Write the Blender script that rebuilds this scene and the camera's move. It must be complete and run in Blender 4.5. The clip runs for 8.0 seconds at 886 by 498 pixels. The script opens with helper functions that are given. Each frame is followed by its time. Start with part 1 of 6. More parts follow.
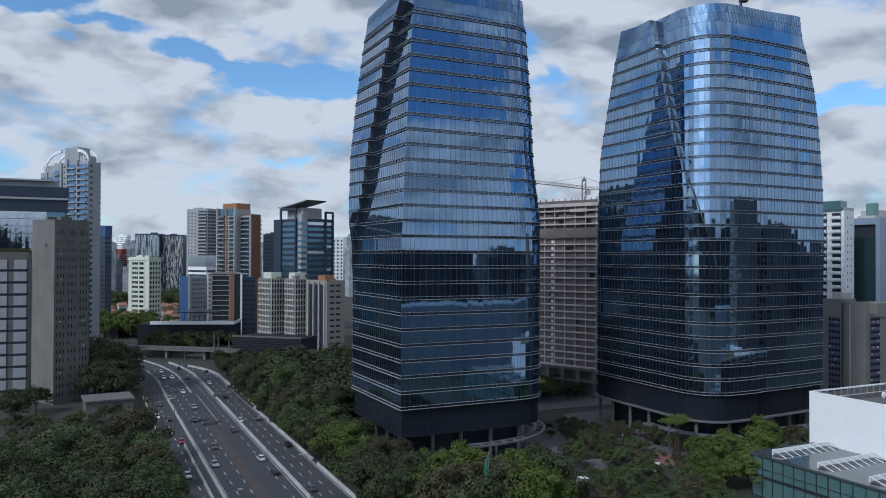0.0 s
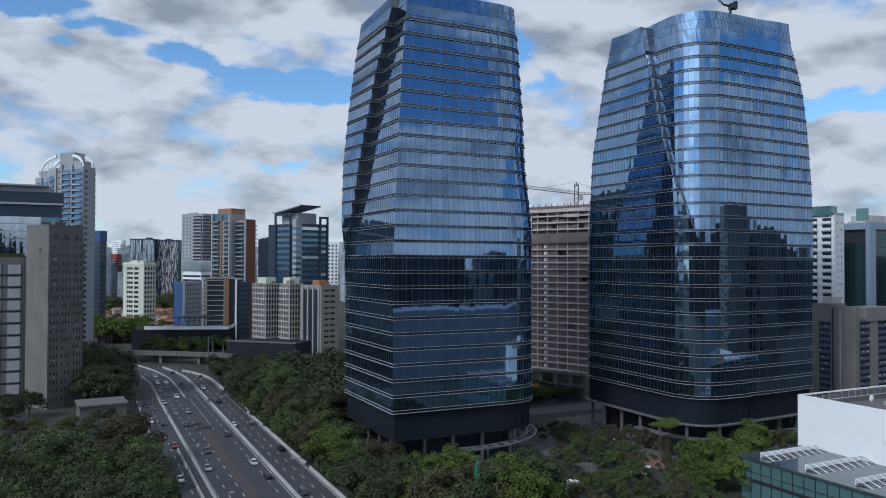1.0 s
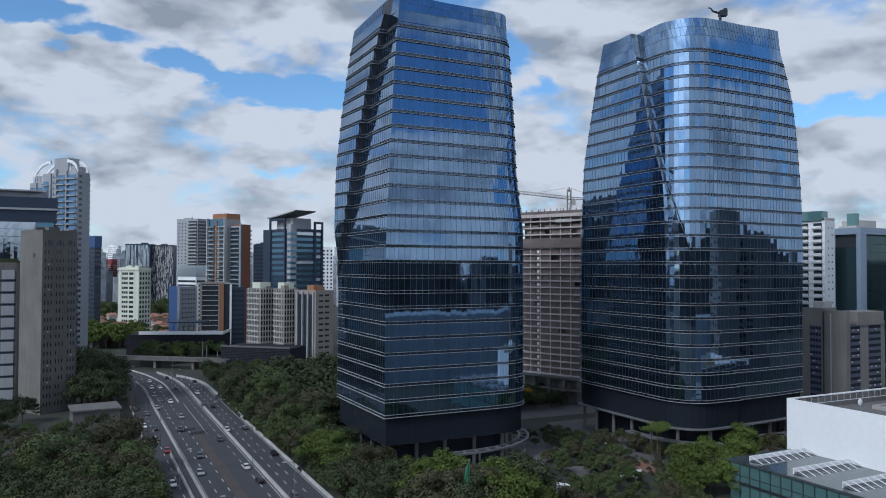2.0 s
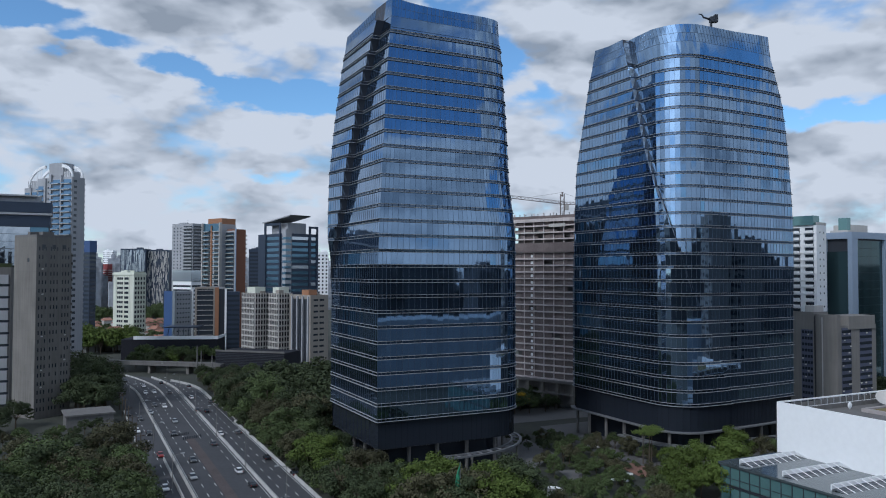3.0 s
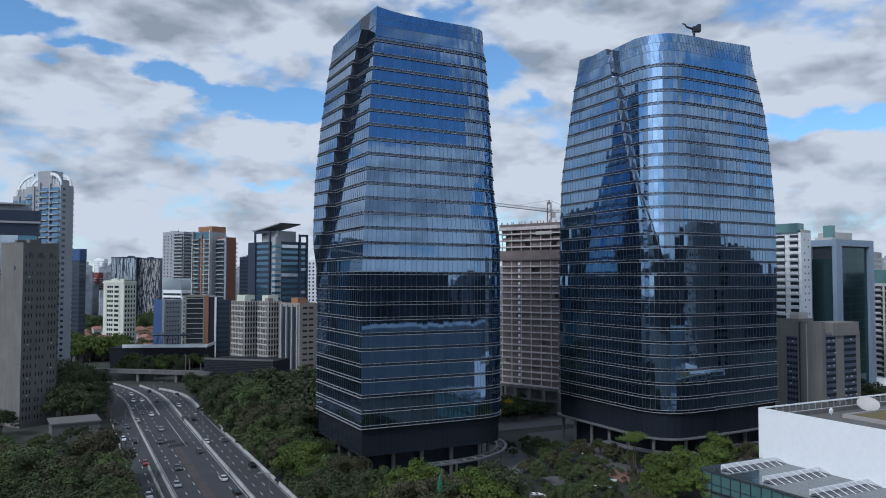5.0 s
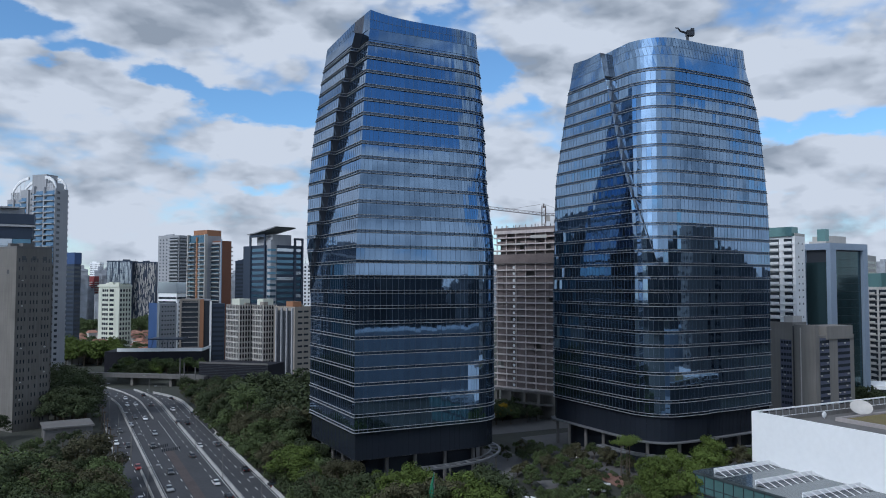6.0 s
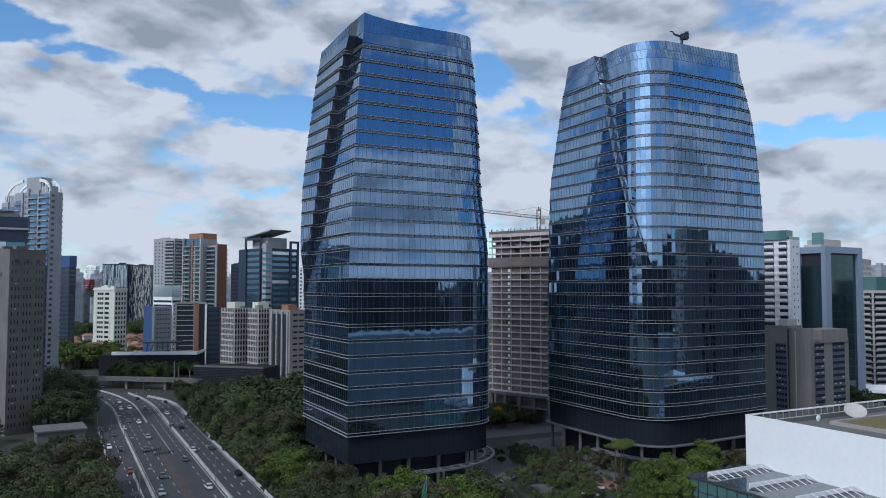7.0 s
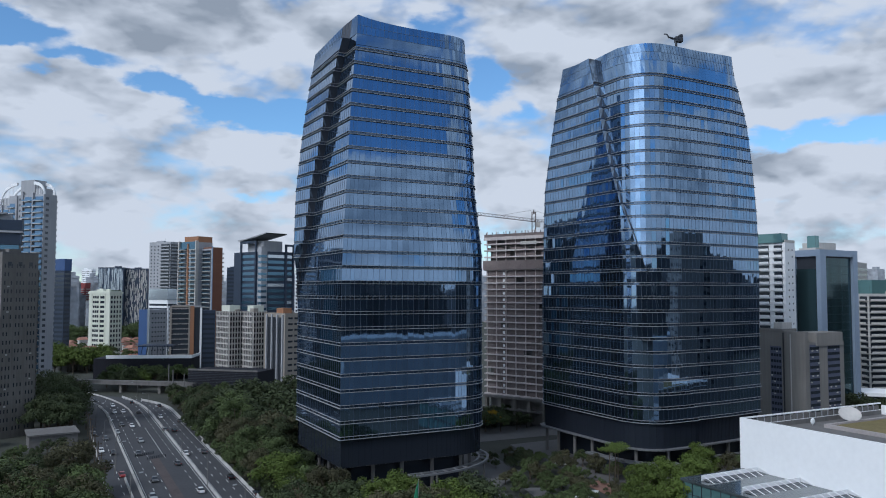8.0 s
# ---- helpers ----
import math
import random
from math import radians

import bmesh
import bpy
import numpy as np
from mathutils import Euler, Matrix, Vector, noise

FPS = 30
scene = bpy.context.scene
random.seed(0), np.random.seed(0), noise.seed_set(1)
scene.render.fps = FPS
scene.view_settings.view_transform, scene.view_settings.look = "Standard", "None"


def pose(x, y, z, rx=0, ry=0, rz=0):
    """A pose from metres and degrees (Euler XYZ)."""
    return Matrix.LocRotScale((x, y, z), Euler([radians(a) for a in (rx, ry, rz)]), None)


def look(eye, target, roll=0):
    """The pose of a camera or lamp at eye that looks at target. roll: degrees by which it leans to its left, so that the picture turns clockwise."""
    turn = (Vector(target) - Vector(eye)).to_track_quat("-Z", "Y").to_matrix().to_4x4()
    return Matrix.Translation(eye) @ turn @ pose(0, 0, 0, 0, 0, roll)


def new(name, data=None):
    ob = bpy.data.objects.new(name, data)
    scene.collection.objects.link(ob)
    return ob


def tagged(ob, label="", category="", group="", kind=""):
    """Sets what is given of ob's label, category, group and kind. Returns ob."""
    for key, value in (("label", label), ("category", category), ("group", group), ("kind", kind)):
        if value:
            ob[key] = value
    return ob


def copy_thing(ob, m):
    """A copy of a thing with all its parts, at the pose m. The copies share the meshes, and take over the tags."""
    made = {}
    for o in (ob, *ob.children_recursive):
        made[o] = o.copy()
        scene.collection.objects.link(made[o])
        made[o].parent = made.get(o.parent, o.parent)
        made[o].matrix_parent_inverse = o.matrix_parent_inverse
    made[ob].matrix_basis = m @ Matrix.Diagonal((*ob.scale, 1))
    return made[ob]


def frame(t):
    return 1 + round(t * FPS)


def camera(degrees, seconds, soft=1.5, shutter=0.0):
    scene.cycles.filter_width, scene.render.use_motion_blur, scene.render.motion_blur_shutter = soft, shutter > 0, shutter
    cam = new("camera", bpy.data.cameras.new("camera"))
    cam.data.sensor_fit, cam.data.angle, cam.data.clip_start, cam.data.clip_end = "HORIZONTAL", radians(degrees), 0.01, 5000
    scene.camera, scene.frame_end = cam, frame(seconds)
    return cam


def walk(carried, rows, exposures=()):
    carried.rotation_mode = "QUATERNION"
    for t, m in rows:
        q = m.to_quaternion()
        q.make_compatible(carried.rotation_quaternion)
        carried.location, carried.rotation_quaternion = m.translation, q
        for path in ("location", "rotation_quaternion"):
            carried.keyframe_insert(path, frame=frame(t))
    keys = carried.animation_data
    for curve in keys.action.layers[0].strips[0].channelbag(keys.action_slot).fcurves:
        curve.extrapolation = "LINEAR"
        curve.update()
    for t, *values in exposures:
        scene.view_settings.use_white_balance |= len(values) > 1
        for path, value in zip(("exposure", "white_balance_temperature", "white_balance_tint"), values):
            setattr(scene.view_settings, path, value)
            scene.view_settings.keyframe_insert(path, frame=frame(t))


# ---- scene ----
cam = camera(60.6, 8.0, soft=1.05)
ROWS = [
    (0.0, 5.25, -9.69, 58.57, -26.018, 0.633, -0.226),
    (0.5, 5.45, -10.72, 58.51, -26.166, 0.820, -0.221),
    (1.0, 5.64, -11.63, 58.49, -26.311, 1.016, -0.210),
    (1.5, 5.95, -12.55, 58.49, -26.446, 1.206, -0.194),
    (3.0, 6.86, -14.93, 58.38, -26.834, 1.753, -0.140),
    (3.5, 7.27, -15.65, 58.29, -26.955, 1.920, -0.119),
    (4.0, 7.82, -16.23, 58.24, -27.072, 2.081, -0.103),
    (4.5, 8.33, -16.76, 58.13, -27.184, 2.230, -0.086),
    (6.0, 9.75, -17.57, 58.06, -27.529, 2.653, -0.066),
    (6.5, 10.28, -17.55, 57.98, -27.636, 2.787, -0.078),
    (7.0, 10.85, -17.63, 57.91, -27.739, 2.923, -0.091),
    (7.5, 11.53, -17.60, 57.78, -27.834, 3.065, -0.097),
    (8.0, 12.26, -17.51, 57.58, -27.924, 3.213, -0.105),
]
walk(cam, [(t, pose(x, y, z, 90 + pitch, roll, yaw)) for t, x, y, z, yaw, pitch, roll in ROWS], [(0.0, -0.23, 5650, 10.0), (8.0, -0.18, 5650, 10.0)])

# ---- sky, sun and exposure ----
SUN_AZ, SUN_EL = radians(248), radians(42)   # compass bearing of the sun from +y, clockwise; height


def bearing(az, el):
    a, e = radians(az), radians(el)
    return (math.sin(a) * math.cos(e), math.cos(a) * math.cos(e), math.sin(e))


def build_sky():
    """Broken cumulus under a clear sky: heaps with bright tops and grey bases, and clear gaps between them."""
    w = bpy.data.worlds.new("world")
    scene.world = w
    w.use_nodes = True
    nt = w.node_tree
    nt.nodes.clear()
    N, L = nt.nodes.new, nt.links.new

    def wire(n, values):
        for i, v in enumerate(values):
            if v is None:
                continue
            if isinstance(v, (int, float, tuple)):
                n.inputs[i].default_value = v
            else:
                L(v, n.inputs[i])

    def math_(op, a, b=None, clamp=False):
        n = N("ShaderNodeMath")
        n.operation, n.use_clamp = op, clamp
        wire(n, (a, b))
        return n.outputs[0]

    def vec(op, a, b=None):
        n = N("ShaderNodeVectorMath")
        n.operation = op
        wire(n, (a, b))
        return n.outputs["Value"] if op in ("LENGTH", "DOT_PRODUCT") else n.outputs[0]

    def remap(v, a, b, c, d):
        n = N("ShaderNodeMapRange")
        n.interpolation_type = "SMOOTHSTEP"
        wire(n, (v, a, b, c, d))
        return n.outputs[0]

    def joined(a, b, c):
        n = N("ShaderNodeCombineXYZ")
        wire(n, (a, b, c))
        return n.outputs[0]

    def mixed(f, a, b):
        n = N("ShaderNodeMix")
        n.data_type = "RGBA"
        for key, v in (("Factor", f), ("A", a), ("B", b)):
            if isinstance(v, tuple):
                n.inputs[key].default_value = v
            else:
                L(v, n.inputs[key])
        return n.outputs["Result"]

    out = N("ShaderNodeOutputWorld")
    direction = N("ShaderNodeTexCoord").outputs["Generated"]
    sep = N("ShaderNodeSeparateXYZ")
    L(direction, sep.inputs[0])
    x, y, z = sep.outputs
    flat = joined(x, y, math_("MULTIPLY", z, 2.1))

    def fbm(scale, detail, rough, off, up=0.0):
        n = N("ShaderNodeTexNoise")
        n.inputs["Scale"].default_value, n.inputs["Detail"].default_value, n.inputs["Roughness"].default_value = scale, detail, rough
        L(vec("ADD", flat, (off, off * 1.7, off * 0.3 + up)), n.inputs["Vector"])
        return n.outputs["Fac"]

    def puffs(scale, off, up=0.0):
        n = N("ShaderNodeTexVoronoi")
        n.feature = "SMOOTH_F1"
        n.inputs["Scale"].default_value, n.inputs["Detail"].default_value, n.inputs["Roughness"].default_value = scale, 3.0, 0.55
        n.inputs["Smoothness"].default_value = 0.6
        L(vec("ADD", vec("ADD", flat, wobble), (off, off, off + up)), n.inputs["Vector"])
        return math_("SUBTRACT", 1.0, n.outputs["Distance"])

    bend_a, bend_b = fbm(9.0, 5.0, 0.55, SKY_OFF + 1.3), fbm(9.0, 5.0, 0.55, SKY_OFF + 5.9)
    wobble = joined(math_("MULTIPLY", math_("SUBTRACT", bend_a, 0.5), 0.09), math_("MULTIPLY", math_("SUBTRACT", bend_b, 0.5), 0.09), 0.0)
    big = fbm(3.0, 3.0, 0.5, SKY_OFF)
    mid = fbm(10.0, 7.0, 0.55, SKY_OFF + 3.1)
    heap, heap_over = puffs(8.5, SKY_OFF), puffs(8.5, SKY_OFF, 0.085)
    # bearing and height in degrees, frayed by the noise; gaps and heaps are laid out in them
    deg = 180 / math.pi
    az = math_("MULTIPLY", math_("ARCTAN2", x, y), deg)
    el = math_("MULTIPLY", math_("ARCSINE", z), deg)
    place = joined(math_("ADD", az, math_("MULTIPLY", math_("SUBTRACT", bend_a, 0.5), 9.0)), math_("ADD", el, math_("MULTIPLY", math_("SUBTRACT", bend_b, 0.5), 5.0)), 0.0)
    layout = 0.0
    for a, e, ra, re_, amount in GAPS + REAR_GAPS + HEAPS:
        r = vec("LENGTH", vec("MULTIPLY", vec("SUBTRACT", place, (a, e, 0.0)), (1 / ra, 1 / re_, 0.0)))
        layout = math_("ADD", layout, remap(r, 1.25, 0.25, 0.0, amount))
    cover = math_("ADD", math_("MULTIPLY", big, 0.5), math_("ADD", math_("MULTIPLY", mid, 0.6), math_("MULTIPLY", heap, 0.45)))
    cover = math_("ADD", cover, layout)
    cloud = remap(cover, 0.27, 0.60, 0.0, 1.0)
    # light and shade: bright where the heap thins upwards, grey where more of it lies above
    rise = math_("MULTIPLY", math_("SUBTRACT", heap, heap_over), 1.4)
    rise = math_("ADD", rise, math_("MULTIPLY", math_("SUBTRACT", fbm(8.0, 3.5, 0.5, SKY_OFF + 3.1), fbm(8.0, 3.5, 0.5, SKY_OFF + 3.1, 0.07)), 1.5))
    tone = math_("SUBTRACT", math_("ADD", rise, 0.70), math_("MULTIPLY", math_("SUBTRACT", cover, 0.80), 0.9))
    tone = math_("SUBTRACT", tone, remap(el, 12.0, 26.0, 0.0, 0.42), True)
    shade = mixed(tone, CLOUD_GREY, CLOUD_WHITE)
    sky = N("ShaderNodeTexSky")
    sky.sky_type, sky.sun_disc = "NISHITA", False
    sky.sun_elevation, sky.sun_rotation = SUN_EL, SUN_AZ
    sky.air_density, sky.dust_density, sky.ozone_density = 1.0, 0.15, 3.2
    clear = vec("MULTIPLY", sky.outputs[0], SKY_GAIN)
    # unseen cloud brightened round a point below the sun, for the rounded tower corner's sheen
    near = vec("DOT_PRODUCT", direction, bearing(math.degrees(SUN_AZ), 28))
    lit = N("ShaderNodeVectorMath")
    lit.operation = "SCALE"
    L(shade, lit.inputs[0])
    L(remap(near, 0.78, 1.0, 1.0, 3.2), lit.inputs["Scale"])
    bg = N("ShaderNodeBackground")
    L(mixed(cloud, clear, lit.outputs[0]), bg.inputs["Color"])
    bg.inputs["Strength"].default_value = 1.0
    L(bg.outputs[0], out.inputs[0])


SKY_OFF = 2.0
SKY_GAIN = (0.125, 0.145, 0.148)
CLOUD_GREY, CLOUD_WHITE = (0.34, 0.372, 0.41, 1), (0.735, 0.748, 0.765, 1)
# bearing, height, half width, half height in degrees, depth
GAPS = [(-3.5, 16.6, 4.0, 1.2, -0.5), (2, 15.4, 4.0, 1.0, -0.4), (8, 14.0, 3.6, 1.1, -0.5), (13, 13.2, 3.6, 1.4, -0.55), (17, 12.9, 2.6, 1.2, -0.5),
        (13.8, 7.0, 2.6, 0.7, -0.3), (31.5, 16.2, 2.0, 1.6, -0.4), (33.5, 13.6, 1.6, 1.2, -0.3), (52, 10.2, 3.6, 0.9, -0.4), (57, 10.8, 4.0, 1.0, -0.45), (56.5, 20.5, 4.0, 1.6, -0.6), (27, 20, 1.5, 1.5, -0.2)]
# first two heaps and all rear gaps are unseen, added to tint the towers' reflections
HEAPS = [(154, 14.5, 12, 5.0, 0.38), (138, 8.5, 14, 3.5, 0.42), (5, 7.0, 5.0, 1.6, 0.2), (1.5, 13.0, 6.5, 1.7, 0.22), (13, 10.6, 6.5, 1.3, 0.22), (8, 18.5, 14.0, 2.4, 0.28), (55, 14.5, 6.0, 2.2, 0.2), (55, 8.2, 8.0, 1.2, 0.2), (31, 9.5, 4.0, 2.2, 0.2)]
REAR_GAPS = [(154, 24.6, 10, 4.8, -0.55), (140, 13.8, 9, 2.6, -0.45), (127, 14.2, 8, 2.2, -0.4), (108, 21, 7, 5, -0.4), (330, 15, 12, 3.5, -0.35)]
build_sky()
sun = new("sun", bpy.data.lights.new("sun", "SUN"))
sun.data.energy, sun.data.angle, sun.data.color = 1.7, radians(10), (1.0, 0.95, 0.88)
d = Vector(bearing(math.degrees(SUN_AZ), math.degrees(SUN_EL)))
sun.matrix_world = look(d * 500, (0, 0, 0))

# ---- materials ----
MATS = {}


def mat(name, col, rough=0.7, metal=0.0, var=0.12, scale=0.5, bump=0.0, fine=0.0, spec=0.5, rnd=0.0, streak=0.0):
    """A surface with broad stains (scale per metre), finer grain, a tone per object (rnd) and rain streaks."""
    if name in MATS:
        return MATS[name]
    m = bpy.data.materials.new(name)
    m.use_nodes = True
    nt = m.node_tree
    N, L = nt.nodes.new, nt.links.new
    b = nt.nodes["Principled BSDF"]
    b.inputs["Roughness"].default_value, b.inputs["Metallic"].default_value = rough, metal
    b.inputs["Specular IOR Level"].default_value = spec
    geo = N("ShaderNodeNewGeometry")
    n1, n2 = N("ShaderNodeTexNoise"), N("ShaderNodeTexNoise")
    n1.inputs["Scale"].default_value, n1.inputs["Detail"].default_value = scale * 0.2, 5
    n2.inputs["Scale"].default_value, n2.inputs["Detail"].default_value = scale * 2.2, 4
    L(geo.outputs["Position"], n1.inputs["Vector"])
    if streak:
        mp = N("ShaderNodeMapping")
        mp.inputs["Scale"].default_value = (1, 1, 0.06)
        L(geo.outputs["Position"], mp.inputs[0])
        L(mp.outputs[0], n2.inputs["Vector"])
    else:
        L(geo.outputs["Position"], n2.inputs["Vector"])
    add = N("ShaderNodeMath")
    add.operation = "ADD"
    L(n1.outputs["Fac"], add.inputs[0])
    L(n2.outputs["Fac"], add.inputs[1])
    mr = N("ShaderNodeMapRange")
    mr.inputs["From Min"].default_value, mr.inputs["From Max"].default_value = 0.65, 1.35
    mr.inputs["To Min"].default_value, mr.inputs["To Max"].default_value = 1 - var - streak, 1 + var
    L(add.outputs[0], mr.inputs["Value"])
    val = mr.outputs[0]
    if rnd:
        oi = N("ShaderNodeObjectInfo")
        r2 = N("ShaderNodeMapRange")
        r2.inputs["To Min"].default_value, r2.inputs["To Max"].default_value = 1 - rnd, 1 + rnd
        L(oi.outputs["Random"], r2.inputs["Value"])
        mm = N("ShaderNodeMath")
        mm.operation = "MULTIPLY"
        L(val, mm.inputs[0])
        L(r2.outputs[0], mm.inputs[1])
        val = mm.outputs[0]
    sc = N("ShaderNodeVectorMath")
    sc.operation = "SCALE"
    sc.inputs[0].default_value = col
    L(val, sc.inputs["Scale"])
    L(sc.outputs[0], b.inputs["Base Color"])
    if bump:
        bp = N("ShaderNodeBump")
        bp.inputs["Strength"].default_value, bp.inputs["Distance"].default_value = bump, 0.05
        L(n2.outputs["Fac"], bp.inputs["Height"])
        L(bp.outputs[0], b.inputs["Normal"])
    MATS[name] = m
    return m


def coated_glass(name, col, rough=0.04, metal=0.8, wave=0.25, per=0.10):
    """Mirror-coated facade glass: slightly wavy, each pane a little different."""
    m = bpy.data.materials.new(name)
    m.use_nodes = True
    nt = m.node_tree
    N, L = nt.nodes.new, nt.links.new
    b = nt.nodes["Principled BSDF"]
    b.inputs["Metallic"].default_value, b.inputs["Roughness"].default_value = metal, rough
    geo = N("ShaderNodeNewGeometry")
    mr = N("ShaderNodeMapRange")
    mr.inputs["To Min"].default_value, mr.inputs["To Max"].default_value = 1 - per, 1 + per
    L(geo.outputs["Random Per Island"], mr.inputs["Value"])
    sc = N("ShaderNodeVectorMath")
    sc.operation = "SCALE"
    sc.inputs[0].default_value = col
    L(mr.outputs[0], sc.inputs["Scale"])
    L(sc.outputs[0], b.inputs["Base Color"])
    n = N("ShaderNodeTexNoise")
    n.inputs["Scale"].default_value, n.inputs["Detail"].default_value = 0.55, 2
    L(geo.outputs["Position"], n.inputs["Vector"])
    bp = N("ShaderNodeBump")
    bp.inputs["Strength"].default_value, bp.inputs["Distance"].default_value = wave, 0.02
    L(n.outputs["Fac"], bp.inputs["Height"])
    L(bp.outputs[0], b.inputs["Normal"])
    MATS[name] = m
    return m


TOWER_GLASS = coated_glass("tower_glass", (0.215, 0.315, 0.455), 0.03, 0.97, 0.12, 0.09)
SPANDREL = coated_glass("spandrel_glass", (0.09, 0.125, 0.18), 0.12, 1.0, 0.2, 0.05)
WINDOW = coated_glass("window_glass", (0.05, 0.062, 0.078), 0.12, 0.3, 0.2, 0.5)
BALCONY_GLASS = coated_glass("balcony_glass", (0.19, 0.33, 0.50), 0.12, 0.7, 0.3, 0.3)
BLUE_GLASS = coated_glass("blue_glass", (0.10, 0.20, 0.28), 0.05, 0.7, 0.3, 0.2)
PALE_GLASS = coated_glass("pale_glass", (0.55, 0.62, 0.68), 0.10, 0.7, 0.3, 0.1)
MIRROR_GLASS = coated_glass("mirror_glass", (0.42, 0.48, 0.54), 0.03, 1.0, 0.35, 0.08)
GREEN_GLASS = coated_glass("green_glass", (0.16, 0.30, 0.30), 0.06, 0.45, 0.2, 0.25)
FIN = mat("pale_metal_fin", (0.36, 0.37, 0.38), 0.45, 0.0, 0.06)
DARKMETAL = mat("dark_metal", (0.035, 0.04, 0.05), 0.45, 0.3, 0.1)
MULLION = mat("mullion_metal", (0.12, 0.16, 0.22), 0.35, 0.75, 0.1)
CONCRETE = mat("raw_concrete", (0.175, 0.165, 0.15), 0.9, 0, 0.16, 0.6, 0.3, streak=0.12)
CONCRETE_DARK = mat("grey_concrete", (0.15, 0.145, 0.14), 0.9, 0, 0.15, 0.6, 0.2, streak=0.1)
CANOPY = mat("canopy_metal", (0.17, 0.175, 0.185), 0.5, 0.2, 0.08)
SITE_SLAB = mat("site_concrete", (0.60, 0.54, 0.52), 0.9, 0, 0.15, 0.8, 0.2, streak=0.08)
SLAB = mat("fresh_concrete", (0.35, 0.32, 0.31), 0.9, 0, 0.12, 0.8, 0.2)
WHITE = mat("white_paint", (0.86, 0.87, 0.87), 0.7, 0, 0.035, 0.35, 0.05)
OFFWHITE = mat("offwhite_render", (0.52, 0.50, 0.47), 0.85, 0, 0.06, 0.5, 0.1, streak=0.06)
CREAM = mat("cream_render", (0.66, 0.68, 0.58), 0.85, 0, 0.06, 0.5, 0.1, streak=0.05)
TAN = mat("tan_render", (0.30, 0.27, 0.235), 0.85, 0, 0.08, 0.5, 0.1, streak=0.08)
BROWN = mat("brown_render", (0.235, 0.222, 0.205), 0.85, 0, 0.08, 0.5, 0.1, streak=0.1)
GREY = mat("grey_render", (0.36, 0.37, 0.39), 0.85, 0, 0.08, 0.5, 0.1, streak=0.06)
ORANGE = mat("terracotta_panel", (0.32, 0.155, 0.08), 0.7, 0, 0.1, 0.6, 0.1)
REDBROWN = mat("red_brown_panel", (0.20, 0.085, 0.05), 0.8, 0, 0.1, 0.6, 0.1)
NAVY = mat("navy_panel", (0.03, 0.045, 0.075), 0.45, 0.2, 0.1)
BLUEPANEL = mat("blue_panel", (0.04, 0.085, 0.21), 0.5, 0, 0.1)
STEELBLUE = mat("steel_blue_cladding", (0.30, 0.37, 0.47), 0.45, 0.3, 0.05)
ASPHALT = mat("asphalt", (0.050, 0.052, 0.058), 0.9, 0, 0.2, 0.4, 0.2, streak=0.0)
MARK = mat("road_paint", (0.60, 0.60, 0.58), 0.8, 0, 0.2, 2.0)
BARRIER = mat("barrier_concrete", (0.42, 0.415, 0.40), 0.85, 0, 0.2, 1.0, 0.2, streak=0.12)
KERB = mat("kerb_stone", (0.40, 0.39, 0.37), 0.9, 0, 0.15, 1.0)
PAVING = mat("paving", (0.115, 0.113, 0.112), 0.9, 0, 0.15, 0.8, 0.1)
REDPAVE = mat("red_paving", (0.22, 0.12, 0.09), 0.9, 0, 0.15, 0.8)
SOIL = mat("verge_soil", (0.042, 0.046, 0.036), 0.95, 0, 0.35, 0.4, 0.4)
ROOFTILE = mat("clay_roof", (0.27, 0.135, 0.095), 0.85, 0, 0.25, 0.3, rnd=0.3)
BARK = mat("bark", (0.09, 0.07, 0.05), 0.95, 0, 0.25, 3.0, 0.5)
TYRE = mat("tyre_rubber", (0.015, 0.015, 0.015), 0.9, 0, 0.1)


def leaf_mat(name, col):
    """Foliage: each leaf clump has its own tone, each tree its own cast."""
    m = mat(name, col, 0.7, 0, 0.28, 0.35, 0, rnd=0.22, spec=0.15)
    nt = m.node_tree
    b = nt.nodes["Principled BSDF"]
    src = b.inputs["Base Color"].links[0].from_socket
    geo = nt.nodes.new("ShaderNodeNewGeometry")
    mr = nt.nodes.new("ShaderNodeMapRange")
    mr.inputs["To Min"].default_value, mr.inputs["To Max"].default_value = 0.86, 1.16
    nt.links.new(geo.outputs["Random Per Island"], mr.inputs["Value"])
    sc = nt.nodes.new("ShaderNodeVectorMath")
    sc.operation = "SCALE"
    nt.links.new(src, sc.inputs[0])
    nt.links.new(mr.outputs[0], sc.inputs["Scale"])
    nt.links.new(sc.outputs[0], b.inputs["Base Color"])
    return m


# ---- helpers for meshes ----
def bm_object(name, bm, material, parent=None, label=""):
    me = bpy.data.meshes.new(name)
    bm.to_mesh(me)
    bm.free()
    me.materials.append(material)
    ob = new(name, me)
    if parent:
        ob.parent = parent
    if label:
        ob["label"] = label
    return ob


def part(name, bm, material, parent, label=""):
    return bm_object(name, bm, material, parent, label)


def shared(name, me, parent, m, label=""):
    ob = new(name, me)
    ob.parent = parent
    ob.matrix_local = m
    if label:
        ob["label"] = label
    return ob


def add_box(bm, x0, y0, z0, x1, y1, z1):
    v = [bm.verts.new(p) for p in ((x0, y0, z0), (x1, y0, z0), (x1, y1, z0), (x0, y1, z0), (x0, y0, z1), (x1, y0, z1), (x1, y1, z1), (x0, y1, z1))]
    for f in ((0, 3, 2, 1), (4, 5, 6, 7), (0, 1, 5, 4), (1, 2, 6, 5), (2, 3, 7, 6), (3, 0, 4, 7)):
        bm.faces.new([v[i] for i in f])


